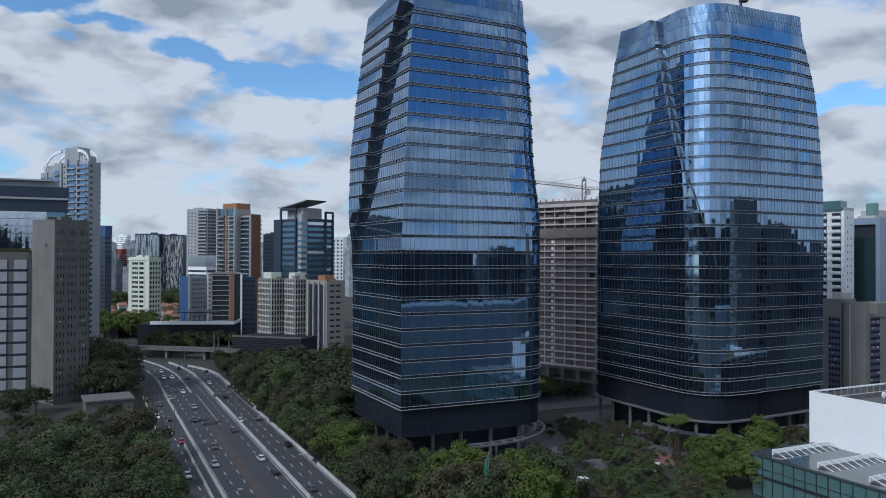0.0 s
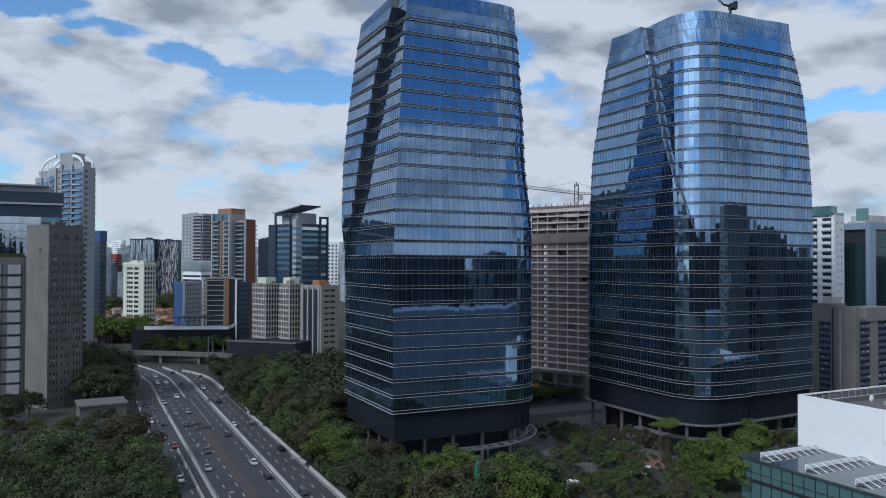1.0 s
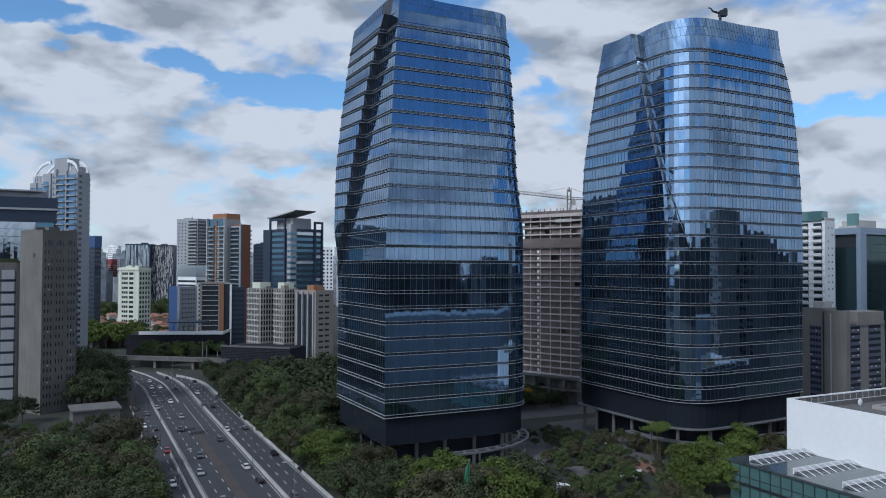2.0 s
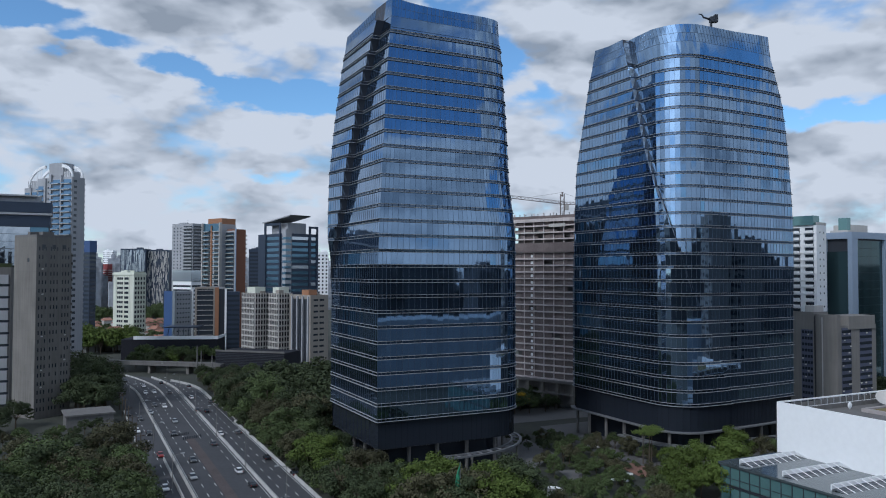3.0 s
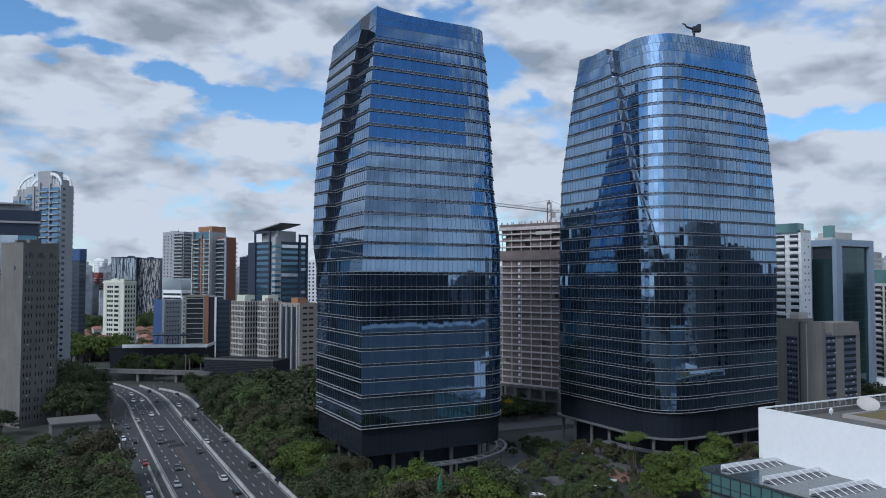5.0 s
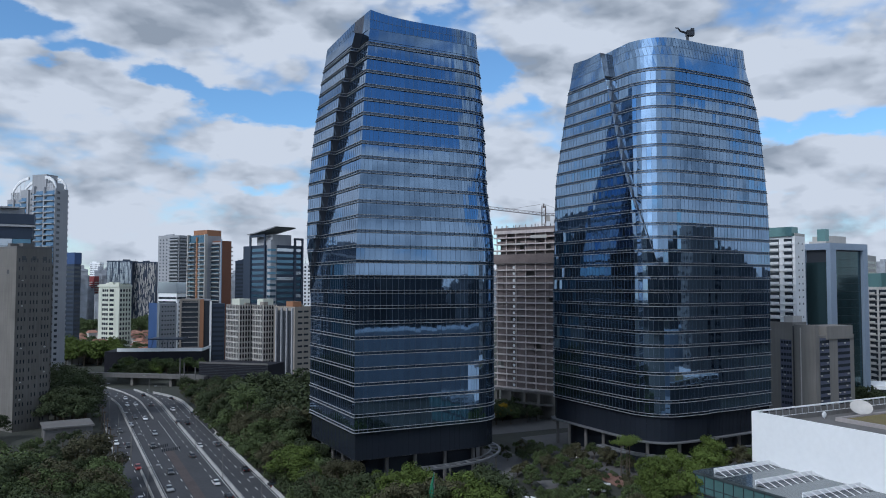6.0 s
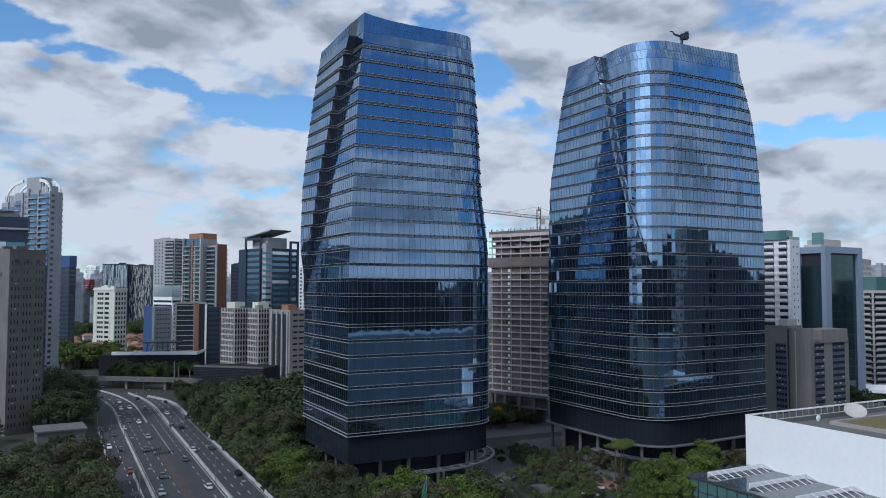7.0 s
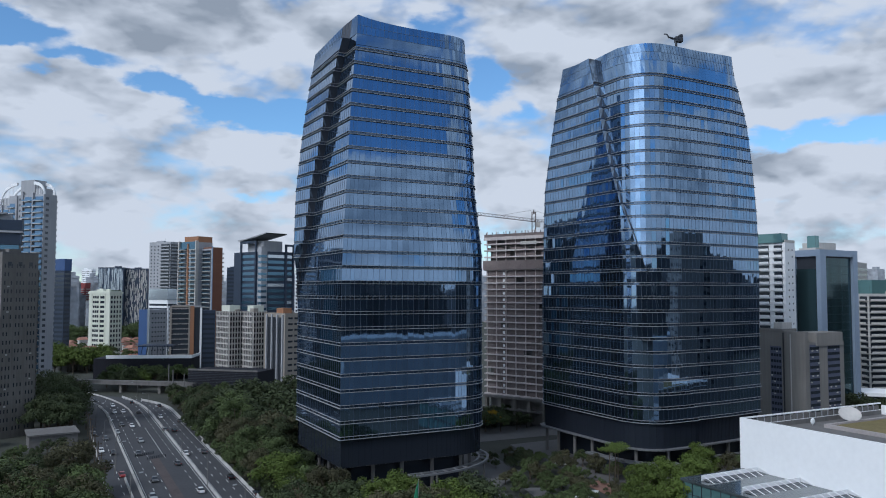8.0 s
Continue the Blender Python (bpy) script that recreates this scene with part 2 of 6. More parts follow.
def box_bm(*boxes):
    bm = bmesh.new()
    for b in boxes:
        add_box(bm, *b)
    return bm


def box_mesh(name, material, *boxes):
    me = bpy.data.meshes.new(name)
    bm = box_bm(*boxes)
    bm.to_mesh(me)
    bm.free()
    me.materials.append(material)
    return me


def add_tube(bm, a, b, r0, r1, n=8):
    a, b = Vector(a), Vector(b)
    q = (b - a).to_track_quat("Z", "Y")
    rings = []
    for c, r in ((a, r0), (b, r1)):
        rings.append([bm.verts.new(c + q @ Vector((r * math.cos(2 * math.pi * i / n), r * math.sin(2 * math.pi * i / n), 0))) for i in range(n)])
    for i in range(n):
        j = (i + 1) % n
        bm.faces.new((rings[0][i], rings[0][j], rings[1][j], rings[1][i]))
    bm.faces.new(rings[1])
    bm.faces.new(rings[0][::-1])


def thing(name, x, y, z=0, rot=0, label="", category="", group="", kind=""):
    e = new(name)
    e.matrix_world = pose(x, y, z, 0, 0, rot)
    e.empty_display_size = 0.5
    return tagged(e, label, category, group, kind)


def lerp_table(z, table):
    if z <= table[0][0]:
        return table[0][1:]
    for (z0, *a), (z1, *b) in zip(table, table[1:]):
        if z <= z1:
            k = (z - z0) / (z1 - z0)
            return [p + (q - p) * k for p, q in zip(a, b)]
    return table[-1][1:]

PODIUM = coated_glass("podium_glass", (0.032, 0.039, 0.054), 0.12, 0.4, 0.3, 0.2)
SEAM_SHEEN = mat("painted_seam_sheen", (0.34, 0.40, 0.47), 0.25, 0.5, 0.15)
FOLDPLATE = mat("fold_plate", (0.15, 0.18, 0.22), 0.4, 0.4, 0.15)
FOLD_SHADE = mat("painted_fold_shade", (0.055, 0.06, 0.075), 0.35, 0.3, 0.2)
MEDIAN = mat("worn_median", (0.075, 0.06, 0.058), 0.9, 0, 0.3, 0.8, 0.2)

# ---- ground and road ----
def ground_sheet():
    bm = bmesh.new()
    xs = [-3000, -400, -60, 20, 100, 200, 320, 700, 3000]
    ys = [-3000, -400, -60, 60, 130, 200, 280, 380, 520, 900, 4200]
    vs = [[bm.verts.new((x, y, 0)) for x in xs] for y in ys]
    for j in range(len(ys) - 1):
        for i in range(len(xs) - 1):
            bm.faces.new((vs[j][i], vs[j][i + 1], vs[j + 1][i + 1], vs[j + 1][i]))
    g = bm_object("ground", bm, SOIL)
    tagged(g, "dark grassy soil and verge under the trees", "ground", kind="structure")


def bend(y, x=0.0):
    """How far the expressway has swung aside at y; its outer edge, past x = 64, closes in sooner."""
    swing = 0.012 * (min(y, 372) - 200) - 0.0020 * max(0, y - 372) ** 2
    return swing - (0.0030 * max(0, y - 368) ** 2 if x > 64 else 0.0)


def road_strip(name, x0, x1, z0, z1, material, y0=60, y1=520, step=6, label="", category="road", inset=0.0):
    """A band along the road between offsets x0 and x1, from z0 up to z1 (with sides when it stands up)."""
    bm = bmesh.new()
    rows = []
    n = int((y1 - y0) / step) + 1
    for i in range(n + 1):
        y = y0 + (y1 - y0) * i / n
        b, c = bend(y, x0), bend(y, x1)
        pts = [(x0 + b, z0), (x0 + b + inset, z1), (x1 + c - inset, z1), (x1 + c, z0)] if z1 > z0 else [(x0 + b, z1), (x1 + c, z1)]
        rows.append([bm.verts.new((x, y, z)) for x, z in pts])
    for a, c in zip(rows, rows[1:]):
        for i in range(len(a) - 1):
            bm.faces.new((a[i], a[i + 1], c[i + 1], c[i]))
    if z1 > z0:
        bm.faces.new(rows[0][::-1])
        bm.faces.new(rows[-1])
    ob = bm_object(name, bm, material)
    return tagged(ob, label, category, kind="structure")


ground_sheet()
road = road_strip("road", 30.5, 68.8, 0, 0.06, ASPHALT, label="worn grey asphalt expressway with several lanes")
road_strip("median", 46.4, 49.2, 0.06, 0.14, MEDIAN, 175, 262, label="reddish worn median strip between carriageways", category="median")
road_strip("barrier_west", 38.7, 39.4, 0.06, 0.95, BARRIER, 60, 400, label="pale concrete barrier beside the expressway", category="barrier", inset=0.25)
road_strip("barrier_middle", 57.3, 57.9, 0.06, 0.95, BARRIER, 60, 430, label="pale concrete barrier dividing the carriageways", category="barrier", inset=0.25)
road_strip("barrier_east", 67.2, 68.0, 0.06, 1.0, BARRIER, 60, 286, label="white painted concrete barrier at the road's edge", category="barrier", inset=0.3)
road_strip("barrier_far", 67.4, 68.6, 0.06, 1.0, BARRIER, 330, 412, label="white painted concrete barrier on the bend", category="barrier", inset=0.3)
road_strip("kerb_west", 30.1, 30.7, 0, 0.22, KERB, 60, 330, label="grey stone kerb of the side road", category="kerb")
road_strip("kerb_east", 68.6, 69.0, 0, 0.22, KERB, 286, 335, label="grey stone kerb by the slip lane", category="kerb")
road_strip("gutter_wall", 49.4, 50.0, 0.06, 0.75, BARRIER, 330, 460, label="low concrete divider with painted edge", category="barrier", inset=0.2)


def lane_marks():
    dash = box_mesh("lane_dash", MARK, (-0.09, 0, 0, 0.09, 3.2, 0.012))
    for x, y0, y1 in ((42.6, 66, 420), (46.0, 66, 420), (34.6, 150, 330), (54.4, 66, 400), (60.9, 66, 430), (63.7, 66, 430)):
        y = y0
        while y < y1:
            shared("lane_dash", dash, road, Matrix.Translation((x + bend(y, x), y, 0.064)))
            y += 9.5
    for x, y0, y1 in ((39.9, 66, 420), (51.2, 262, 330), (58.5, 66, 430), (66.7, 66, 400), (56.7, 66, 430)):
        bm = bmesh.new()
        prev = None
        for i in range(int((y1 - y0) / 8) + 1):
            y = y0 + i * 8
            b = bend(y, x)
            cur = [bm.verts.new((x + b - 0.08, y, 0.072)), bm.verts.new((x + b + 0.08, y, 0.072))]
            if prev:
                bm.faces.new((prev[0], prev[1], cur[1], cur[0]))
            prev = cur
        part("edge_line", bm, MARK, road, "solid white edge line")


# ---- the two glass towers ----
STOREY, FIRST, COUNT = 4.264, 17.5, 26


def lean(z):
    return 1 + 0.04 * (max(0, z - 60) / 81) ** 1.3


def leaning(path, z):
    """The first tower's whole plan at z, moved away from the camera's place: a backward lean that keeps the view and
    mirrors higher sky.
    """
    k = lean(z)
    return [(7.8 + (x - 7.8) * k, -16.2 + (y + 16.2) * k) for x, y in path]


def smooth_offset(path, d):
    """The closed path moved outwards by d."""
    n, out = len(path), []
    area = sum(path[i][0] * path[(i + 1) % n][1] - path[(i + 1) % n][0] * path[i][1] for i in range(n))
    s = 1 if area > 0 else -1
    for i in range(n):
        p, a, b = Vector(path[i]), Vector(path[i - 1]), Vector(path[(i + 1) % n])
        e0, e1 = (p - a), (b - p)
        e0 = e0.normalized() if e0.length > 1e-6 else e1.normalized()
        e1 = e1.normalized() if e1.length > 1e-6 else e0
        nrm = Vector((e0.y + e1.y, -e0.x - e1.x)) * s
        if nrm.length < 1e-4:
            nrm = Vector((e1.y, -e1.x)) * s
        nrm.normalize()
        k = max(0.5, abs(nrm.dot(Vector((e1.y, -e1.x)) * s)))
        out.append(p + nrm * (d / k))
    return out


def divide(path, counts):
    """Each side of the path cut into a fixed number of panes."""
    pts = []
    for i, c in enumerate(counts):
        a, b = Vector(path[i]), Vector(path[(i + 1) % len(path)])
        for k in range(c):
            pts.append(a.lerp(b, k / c))
    return pts


def curved(pts, n):
    """A smooth curve through the points, n steps from each to the next."""
    p = [Vector(q) for q in pts]
    out = []
    for i in range(len(p) - 1):
        a, b, c, d = p[max(i - 1, 0)], p[i], p[i + 1], p[min(i + 2, len(p) - 1)]
        for k in range(n):
            t = k / n
            out.append(tuple(0.5 * (2 * b + (c - a) * t + (2 * a - 5 * b + 4 * c - d) * t * t + (3 * b - a - 3 * c + d) * t ** 3)))
    return out + [tuple(p[-1])]


T1_CORNER = [(62, 85.3), (80, 86.1), (96, 86.9), (112, 87.6), (126, 88.7), (137, 89.7)]
T1_RIGHT = [(62, 145.6, 205), (70, 144.6, 203.5), (87, 139.2, 199), (104, 135.2, 194), (124, 130.4, 189), (140, 127.0, 187)]
T1_CREASE = [(57, 219.5), (69, 213), (81, 206.8), (87, 205.4), (96, 202.3), (103, 198.2), (108, 196.6), (115.5, 193.5), (122, 190), (130, 185.4), (137, 182.6)]
T1_OUT = [(52, 0.0), (66, 1.6), (81, 2.3), (130, 2.4), (137, 2.4)]
T1_BACK = [(56, 85.9, 220), (70, 82.6, 216), (89, 82.8, 215), (106, 84.2, 214), (122, 86.2, 213.5), (138, 88.6, 213)]


def tower_one_path(z_true, folded=True):
    z = 58.2 + (z_true - 58.2) / lean(z_true)
    cx = lerp_table(z, T1_CORNER)[0]
    rx, ry = lerp_table(z, T1_RIGHT)
    s = lerp_table(z, T1_CREASE)[0]
    o = lerp_table(z, T1_OUT)[0] if folded else 0.0
    bx, by = lerp_table(z, T1_BACK)
    # the round end lies nearer along the same line of sight
    sx, sy = rx, ry
    near = 180 + (ry - 180) * 0.5
    rx, ry = 7.8 + (rx - 7.8) * (near + 16.2) / (ry + 16.2), near
    bow = ((0, 0), (0.3, 0.0), (0.6, 0.0), (0.76, 0.005), (0.85, 0.07), (0.92, 0.22), (0.965, 0.45), (0.99, 0.72), (1.0, 1.0))
    for _ in range(3):
        front = curved([(cx + (rx - cx) * u, 180 + (ry - 180) * g) for u, g in bow], 3)
        rx = 7.8 + (rx - 7.8) * (sx - 7.8) / (sy + 16.2) / max((x - 7.8) / (y + 16.2) for x, y in front)
    wide = rx + (sx - rx) * min(1, max(0, (z - 20) / 40))   # hidden back: slim at the foot so the canopy shows, wide above for the second tower's reflection
    back = [(wide + 0.2, sy + 8), (wide - 1, sy + 30), (sx - 10, sy + 40), ((sx + bx) / 2, by + 28), (bx + 8, by + 9), (bx + 1.5, by + 3), (bx, by)]
    if not folded:
        s = min(s, by - 6)
        return leaning(front + back + [(cx + (bx - cx) * 0.5, s + 6), (cx + (bx - cx) * 0.12, s)], z_true)
    return leaning(front + back + [(cx - o, s), (cx, s)], z_true)


T1_COUNTS = [3] * 6 + [2] * 6 + [1] * 12 + [5, 5, 7, 12, 12, 4, 3, 16, 3, 12]

T2_LEFT = [(56, 175.0, 211), (77, 175.2, 210), (95, 175.4, 208), (110, 175.6, 204), (126, 176.0, 200), (139, 178.6, 198.5)]
T2_RIGHT = [(60, 229.3), (75, 229.0), (85, 228.4), (97, 227.2), (108, 225.7), (116, 224.2), (126, 220.6), (138, 216.6)]
T2_SEAM = [(11, 72.3), (17, 70.3), (28, 66.3), (37, 62.3), (44, 59.3), (56, 53.4), (67, 50.4), (77.6, 47.0), (87, 43.0), (96, 39.8), (108, 36.7), (124, 33.0), (135, 29.0)]
T2_STEP = [(17, -0.7), (45, -0.5), (60, -0.1), (66, 0.15), (77, 0.7), (96, 1.5), (124, 2.2), (137, 2.6)]


def tower_two_spine(z_true):
    """The outline's walker, counted in metres from the near corner: far end, seam and other end."""
    z = z_true
    lx, ly = lerp_table(z, T2_LEFT)
    rx = lerp_table(z, T2_RIGHT)[0]
    seam = lerp_table(z, T2_SEAM)[0] - (211 - ly)
    step = lerp_table(z, T2_STEP)[0]
    spine = [(lx, ly), (175.0, 172), (175.4, 167.6), (176.6, 164.2), (178.8, 161.4), (182.0, 159.6), (186, 158.9), (200, 158.9), (215, 159.6), (rx, 161)]
    spine = curved(spine, 4)
    dist = [0.0]
    for a, b in zip(spine, spine[1:]):
        dist.append(dist[-1] + math.hypot(b[0] - a[0], b[1] - a[1]))
    zero = dist[16]
    near_off, far_off = Vector((-max(step, 0), 0)), Vector((0, -min(step, 0)))

    def walker(off):
        def at(u):
            s = u + zero
            for i in range(len(spine) - 1):
                if s <= dist[i + 1] or i == len(spine) - 2:
                    k = (s - dist[i]) / (dist[i + 1] - dist[i])
                    p = Vector(spine[i]).lerp(Vector(spine[i + 1]), k) + off
                    return p
        return at
    back = [(rx + 0.3, 170), (rx - 1, 196), (rx - 7, 208), (rx - 18, 213), (lx + 12, 216), (lx + 2, ly + 3.5)]
    return walker(near_off), walker(far_off), -zero, seam - zero, dist[-1] - zero, [Vector(b) for b in back]


def tower_two_path(z_true, folded=True):
    """From the far end of one face, round the near corner to the far end of the other; one seam climbs across both."""
    near, far, u0, us, u1, back = tower_two_spine(z_true)
    pts = [near(u0 + (us - u0) * k / 30) for k in range(31)] + [far(us + (u1 - us) * k / 48) for k in range(49)] + back
    return [tuple(p) for p in pts]


T2_COUNTS = [1] * 79 + [6, 14, 7, 7, 14, 5, 3]


def clipped(at0, at1, lo0, hi0, lo1, hi1, h=1.6):
    """Panes on a fixed upright grid of width h, cut where the fold crosses them."""
    out = []
    for k in range(math.floor(min(lo0, lo1) / h), math.ceil(max(hi0, hi1) / h)):
        a0, b0 = (min(max(k * h, lo0), hi0), min(max((k + 1) * h, lo0), hi0))
        a1, b1 = (min(max(k * h, lo1), hi1), min(max((k + 1) * h, lo1), hi1))
        if b0 - a0 < 0.02 and b1 - a1 < 0.02:
            continue
        out.append((at0(a0), at0(b0), at1(b1), at1(a1)))
    return out


def ladder(lo, hi, counts, close):
    """Panes between two matching paths, each side cut into the same number."""
    out = []
    n = len(lo)
    for i, c in enumerate(counts):
        if i == n - 1 and not close:
            break
        j = (i + 1) % n
        a, b, c1, d1 = Vector(lo[i]), Vector(lo[j]), Vector(hi[j]), Vector(hi[i])
        for k in range(c):
            out.append((a.lerp(b, k / c), a.lerp(b, (k + 1) / c), d1.lerp(c1, (k + 1) / c), d1.lerp(c1, k / c)))
    return out


def tower_one_panes(z0, z1, fold=False):
    p0, p1 = tower_one_path(z0), tower_one_path(z1)
    if fold:
        return ladder([p0[32], p0[33]], [p1[32], p1[33]], [1], False) if (Vector(p0[32]) - Vector(p0[33])).length > 0.1 else []
    out = ladder(p0[:32], p1[:32], T1_COUNTS[:31], True)[: sum(T1_COUNTS[:31])]
    # 31: far end, 32 and 33: the two edges of the fold, 0: the corner

    def line(a, b):
        a, b = Vector(a), Vector(b)
        return (lambda d: a + (b - a).normalized() * d), (b - a).length
    f0, l0 = line(p0[0], p0[33])
    f1, l1 = line(p1[0], p1[33])
    out += [(b, a, d, c) for a, b, c, d in clipped(f0, f1, 0, l0, 0, l1)]
    g0, m0 = line(p0[31], p0[32])
    g1, m1 = line(p1[31], p1[32])
    out += clipped(g0, g1, 0, (m0 + m1) / 2, 0, (m0 + m1) / 2)
    return out


def tower_two_panes(z0, z1, fold=False):
    a, b = tower_two_spine(z0), tower_two_spine(z1)
    seam = [a[0](a[3]), a[1](a[3])], [b[0](b[3]), b[1](b[3])]
    if fold:
        return ladder(seam[0], seam[1], [1], False) if (seam[0][0] - seam[0][1]).length > 0.05 else []
    out = clipped(a[0], b[0], a[2], a[3], b[2], b[3])
    out += clipped(a[1], b[1], a[3], a[4], b[3], b[4])
    out += ladder([a[1](a[4])] + a[5] + [a[0](a[2])], [b[1](b[4])] + b[5] + [b[0](b[2])], T2_COUNTS[-7:] + [1], False)
    return out


def tower(name, label, levels, path_at, panes_at, counts, top_at, seed, soffit=8.2, skirt=True, fold=0, seam=False):
    rng = random.Random(seed)
    x0, y0 = path_at(20)[0]
    root = thing(name, x0, y0, 0, 0, label, "office tower", "pair of glass towers")
    off = Vector((x0, y0))
    rel = lambda z: [Vector(p) - off for p in path_at(z)]

    def ring_band(lo, hi, z0, z1, grow0, grow1, material, pname, plabel=""):
        """A flat collar round the tower between z0 and z1, from grow0 out to grow1."""
        bm = bmesh.new()
        p = rel((z0 + z1) / 2)
        inner, outer = smooth_offset(p, grow0), smooth_offset(p, grow1)
        n = len(p)
        q = [[bm.verts.new((v.x, v.y, z)) for v in r] for r, z in ((inner, z0), (outer, z0), (outer, z1), (inner, z1))]
        for i in range(n):
            if seam and i == fold and grow1 > 0:
                continue
            j = (i + 1) % n
            for a, b in ((0, 1), (1, 2), (2, 3)):
                bm.faces.new((q[a][i], q[a][j], q[b][j], q[b][i]))
        return part(pname, bm, material, root, plabel)

    def glazing(z0, z1, pname, tilt=0.015 if seam else 0.006):
        bm = bmesh.new()
        for a, b, c, d_ in panes_at(z0, z1):
            a, b, c, d_ = (Vector(p) - off for p in (a, b, c, d_))
            e = (b - a) if (b - a).length > (c - d_).length else (c - d_)
            nrm = Vector((e.y, -e.x)).normalized()
            t0, t1, t2 = (rng.uniform(-tilt, tilt) for _ in range(3))
            q = [(a, z0, t0), (b, z0, t1), (c, z1, t1 + t2), (d_, z1, t0 + t2)]
            if (b - a).length < 0.02:
                q.pop(1)
            elif (c - d_).length < 0.02:
                q.pop(2)
            bm.faces.new([bm.verts.new((p.x + nrm.x * t, p.y + nrm.y * t, z)) for p, z, t in q])
        return part(pname, bm, TOWER_GLASS, root)

    mull, brack, wall, facet = bmesh.new(), bmesh.new(), bmesh.new(), bmesh.new()
    for za, zb in zip(levels, levels[1:]):
        for q in panes_at(za, zb, True):
            c = [(v[0] - off.x, v[1] - off.y, z) for v, z in zip(q, (za, za, zb, zb))]
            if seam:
                # seam split per storey: one half painted pale like sky sheen, the other dark like shade
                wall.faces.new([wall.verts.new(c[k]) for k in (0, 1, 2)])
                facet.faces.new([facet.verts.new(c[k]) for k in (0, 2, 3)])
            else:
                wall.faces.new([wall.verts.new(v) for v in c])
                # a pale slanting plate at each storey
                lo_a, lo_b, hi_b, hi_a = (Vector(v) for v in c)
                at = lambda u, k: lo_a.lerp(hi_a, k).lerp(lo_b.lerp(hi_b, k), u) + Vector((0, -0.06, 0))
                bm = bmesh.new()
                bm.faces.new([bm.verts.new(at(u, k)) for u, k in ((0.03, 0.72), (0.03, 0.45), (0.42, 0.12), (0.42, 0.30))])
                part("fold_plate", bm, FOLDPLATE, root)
    if seam:
        part("seam_facet", facet, SEAM_SHEEN, root, "seam halves painted pale as if catching the sky")
    else:
        facet.free()
    # the fold's shade and dark reflections are put into this wall's colour
    part("fold_wall", wall, FOLD_SHADE, root, "return wall in the fold, its shade painted as dark colour")

    def mullions(z0, z1, proud=0.045, width=0.05):
        bm = mull
        for a, b, c, d_ in panes_at(z0, z1):
            a, b, c, d_ = (Vector(p) - off for p in (a, b, c, d_))
            e = b - a
            if e.length < 0.3:
                continue
            e.normalize()
            nrm = Vector((e.y, -e.x))
            q = []
            for p, z in ((a, z0), (d_, z1)):
                q.append([bm.verts.new((p.x + e.x * s + nrm.x * o, p.y + e.y * s + nrm.y * o, z)) for s, o in ((-width / 2, 0), (-width / 2, proud), (width / 2, proud), (width / 2, 0))])
            for k in range(3):
                bm.faces.new((q[0][k], q[0][k + 1], q[1][k + 1], q[1][k]))

    for k, z in enumerate(levels):
        ring_band(z, z, z - 0.46, z + 0.46, -0.30, -0.04, SPANDREL, "spandrel", "dark glass spandrel")
        ring_band(z, z, z - 0.46, z - 0.37, -0.04, 0.40, FIN, "fin", "pale metal ledge")
        ring_band(z, z, z + 0.36, z + 0.44, -0.04, 0.26, FIN, "fin", "pale metal ledge")
        if k < COUNT:
            glazing(z + 0.48, levels[k + 1] - 0.48, "glazing")
            mullions(z + 0.48, levels[k + 1] - 0.48)
        # brackets between the two ledges
        bm = brack
        ring = divide(rel(z), counts)
        for i in range(len(ring)):
            e = ring[(i + 1) % len(ring)] - ring[i]
            if e.length < 0.4:
                continue
            e.normalize()
            nrm = Vector((e.y, -e.x))
            p = ring[i]
            c = [p + e * s + nrm * o for s, o in ((-0.05, -0.04), (-0.05, 0.16), (0.05, 0.16), (0.05, -0.04))]
            lo_, hi_ = [bm.verts.new((v.x, v.y, z - 0.34)) for v in c], [bm.verts.new((v.x, v.y, z + 0.34)) for v in c]
            for a in range(3):
                bm.faces.new((lo_[a], lo_[a + 1], hi_[a + 1], hi_[a]))
    for nm, bm in (("mullion", mull), ("bracket", brack)):
        part(nm, bm, MULLION, root, "slim dark metal")["kind"] = "stuff"
    # crown: tall glass screen whose top edge rises and falls
    z0 = levels[-1] + 0.62
    bm = bmesh.new()
    zm = z0 + 4.0
    flat = lambda z: [Vector(p) - off for p in path_at(z, False)]
    tops = divide(flat(136), counts)
    n = len(tops)
    hts = [top_at(p.x + off.x, p.y + off.y) for p in tops]
    mid_hts = [zm] * n
    notch = bmesh.new()
    first = sum(counts[:fold])
    for lower, upper, lh, uh in ((divide(rel(z0), counts), divide(rel(zm), counts), [z0] * n, mid_hts), (divide(flat(zm), counts), tops, mid_hts, hts)):
        for r in range(2 if lower is not upper and uh is hts else 1):
            rows = 2 if uh is hts else 1
            for i in range(n):
                j = (i + 1) % n
                if (lower[j] - lower[i]).length < 0.02 and (upper[j] - upper[i]).length < 0.02:
                    continue
                t0, t1 = rng.uniform(-0.003, 0.003), rng.uniform(-0.003, 0.003)
                q = []
                for idx, f, t in ((i, r, t0), (j, r, t1), (j, r + 1, t1), (i, r + 1, t0)):
                    k = f / rows
                    p = lower[idx].lerp(upper[idx], k)
                    q.append((p.x + t, p.y + t, lh[idx] + (uh[idx] - lh[idx]) * k))
                into = notch if first <= i < first + counts[fold] else bm
                into.faces.new([into.verts.new(v) for v in q])
    bars = bmesh.new()
    base = divide(flat(zm), counts)
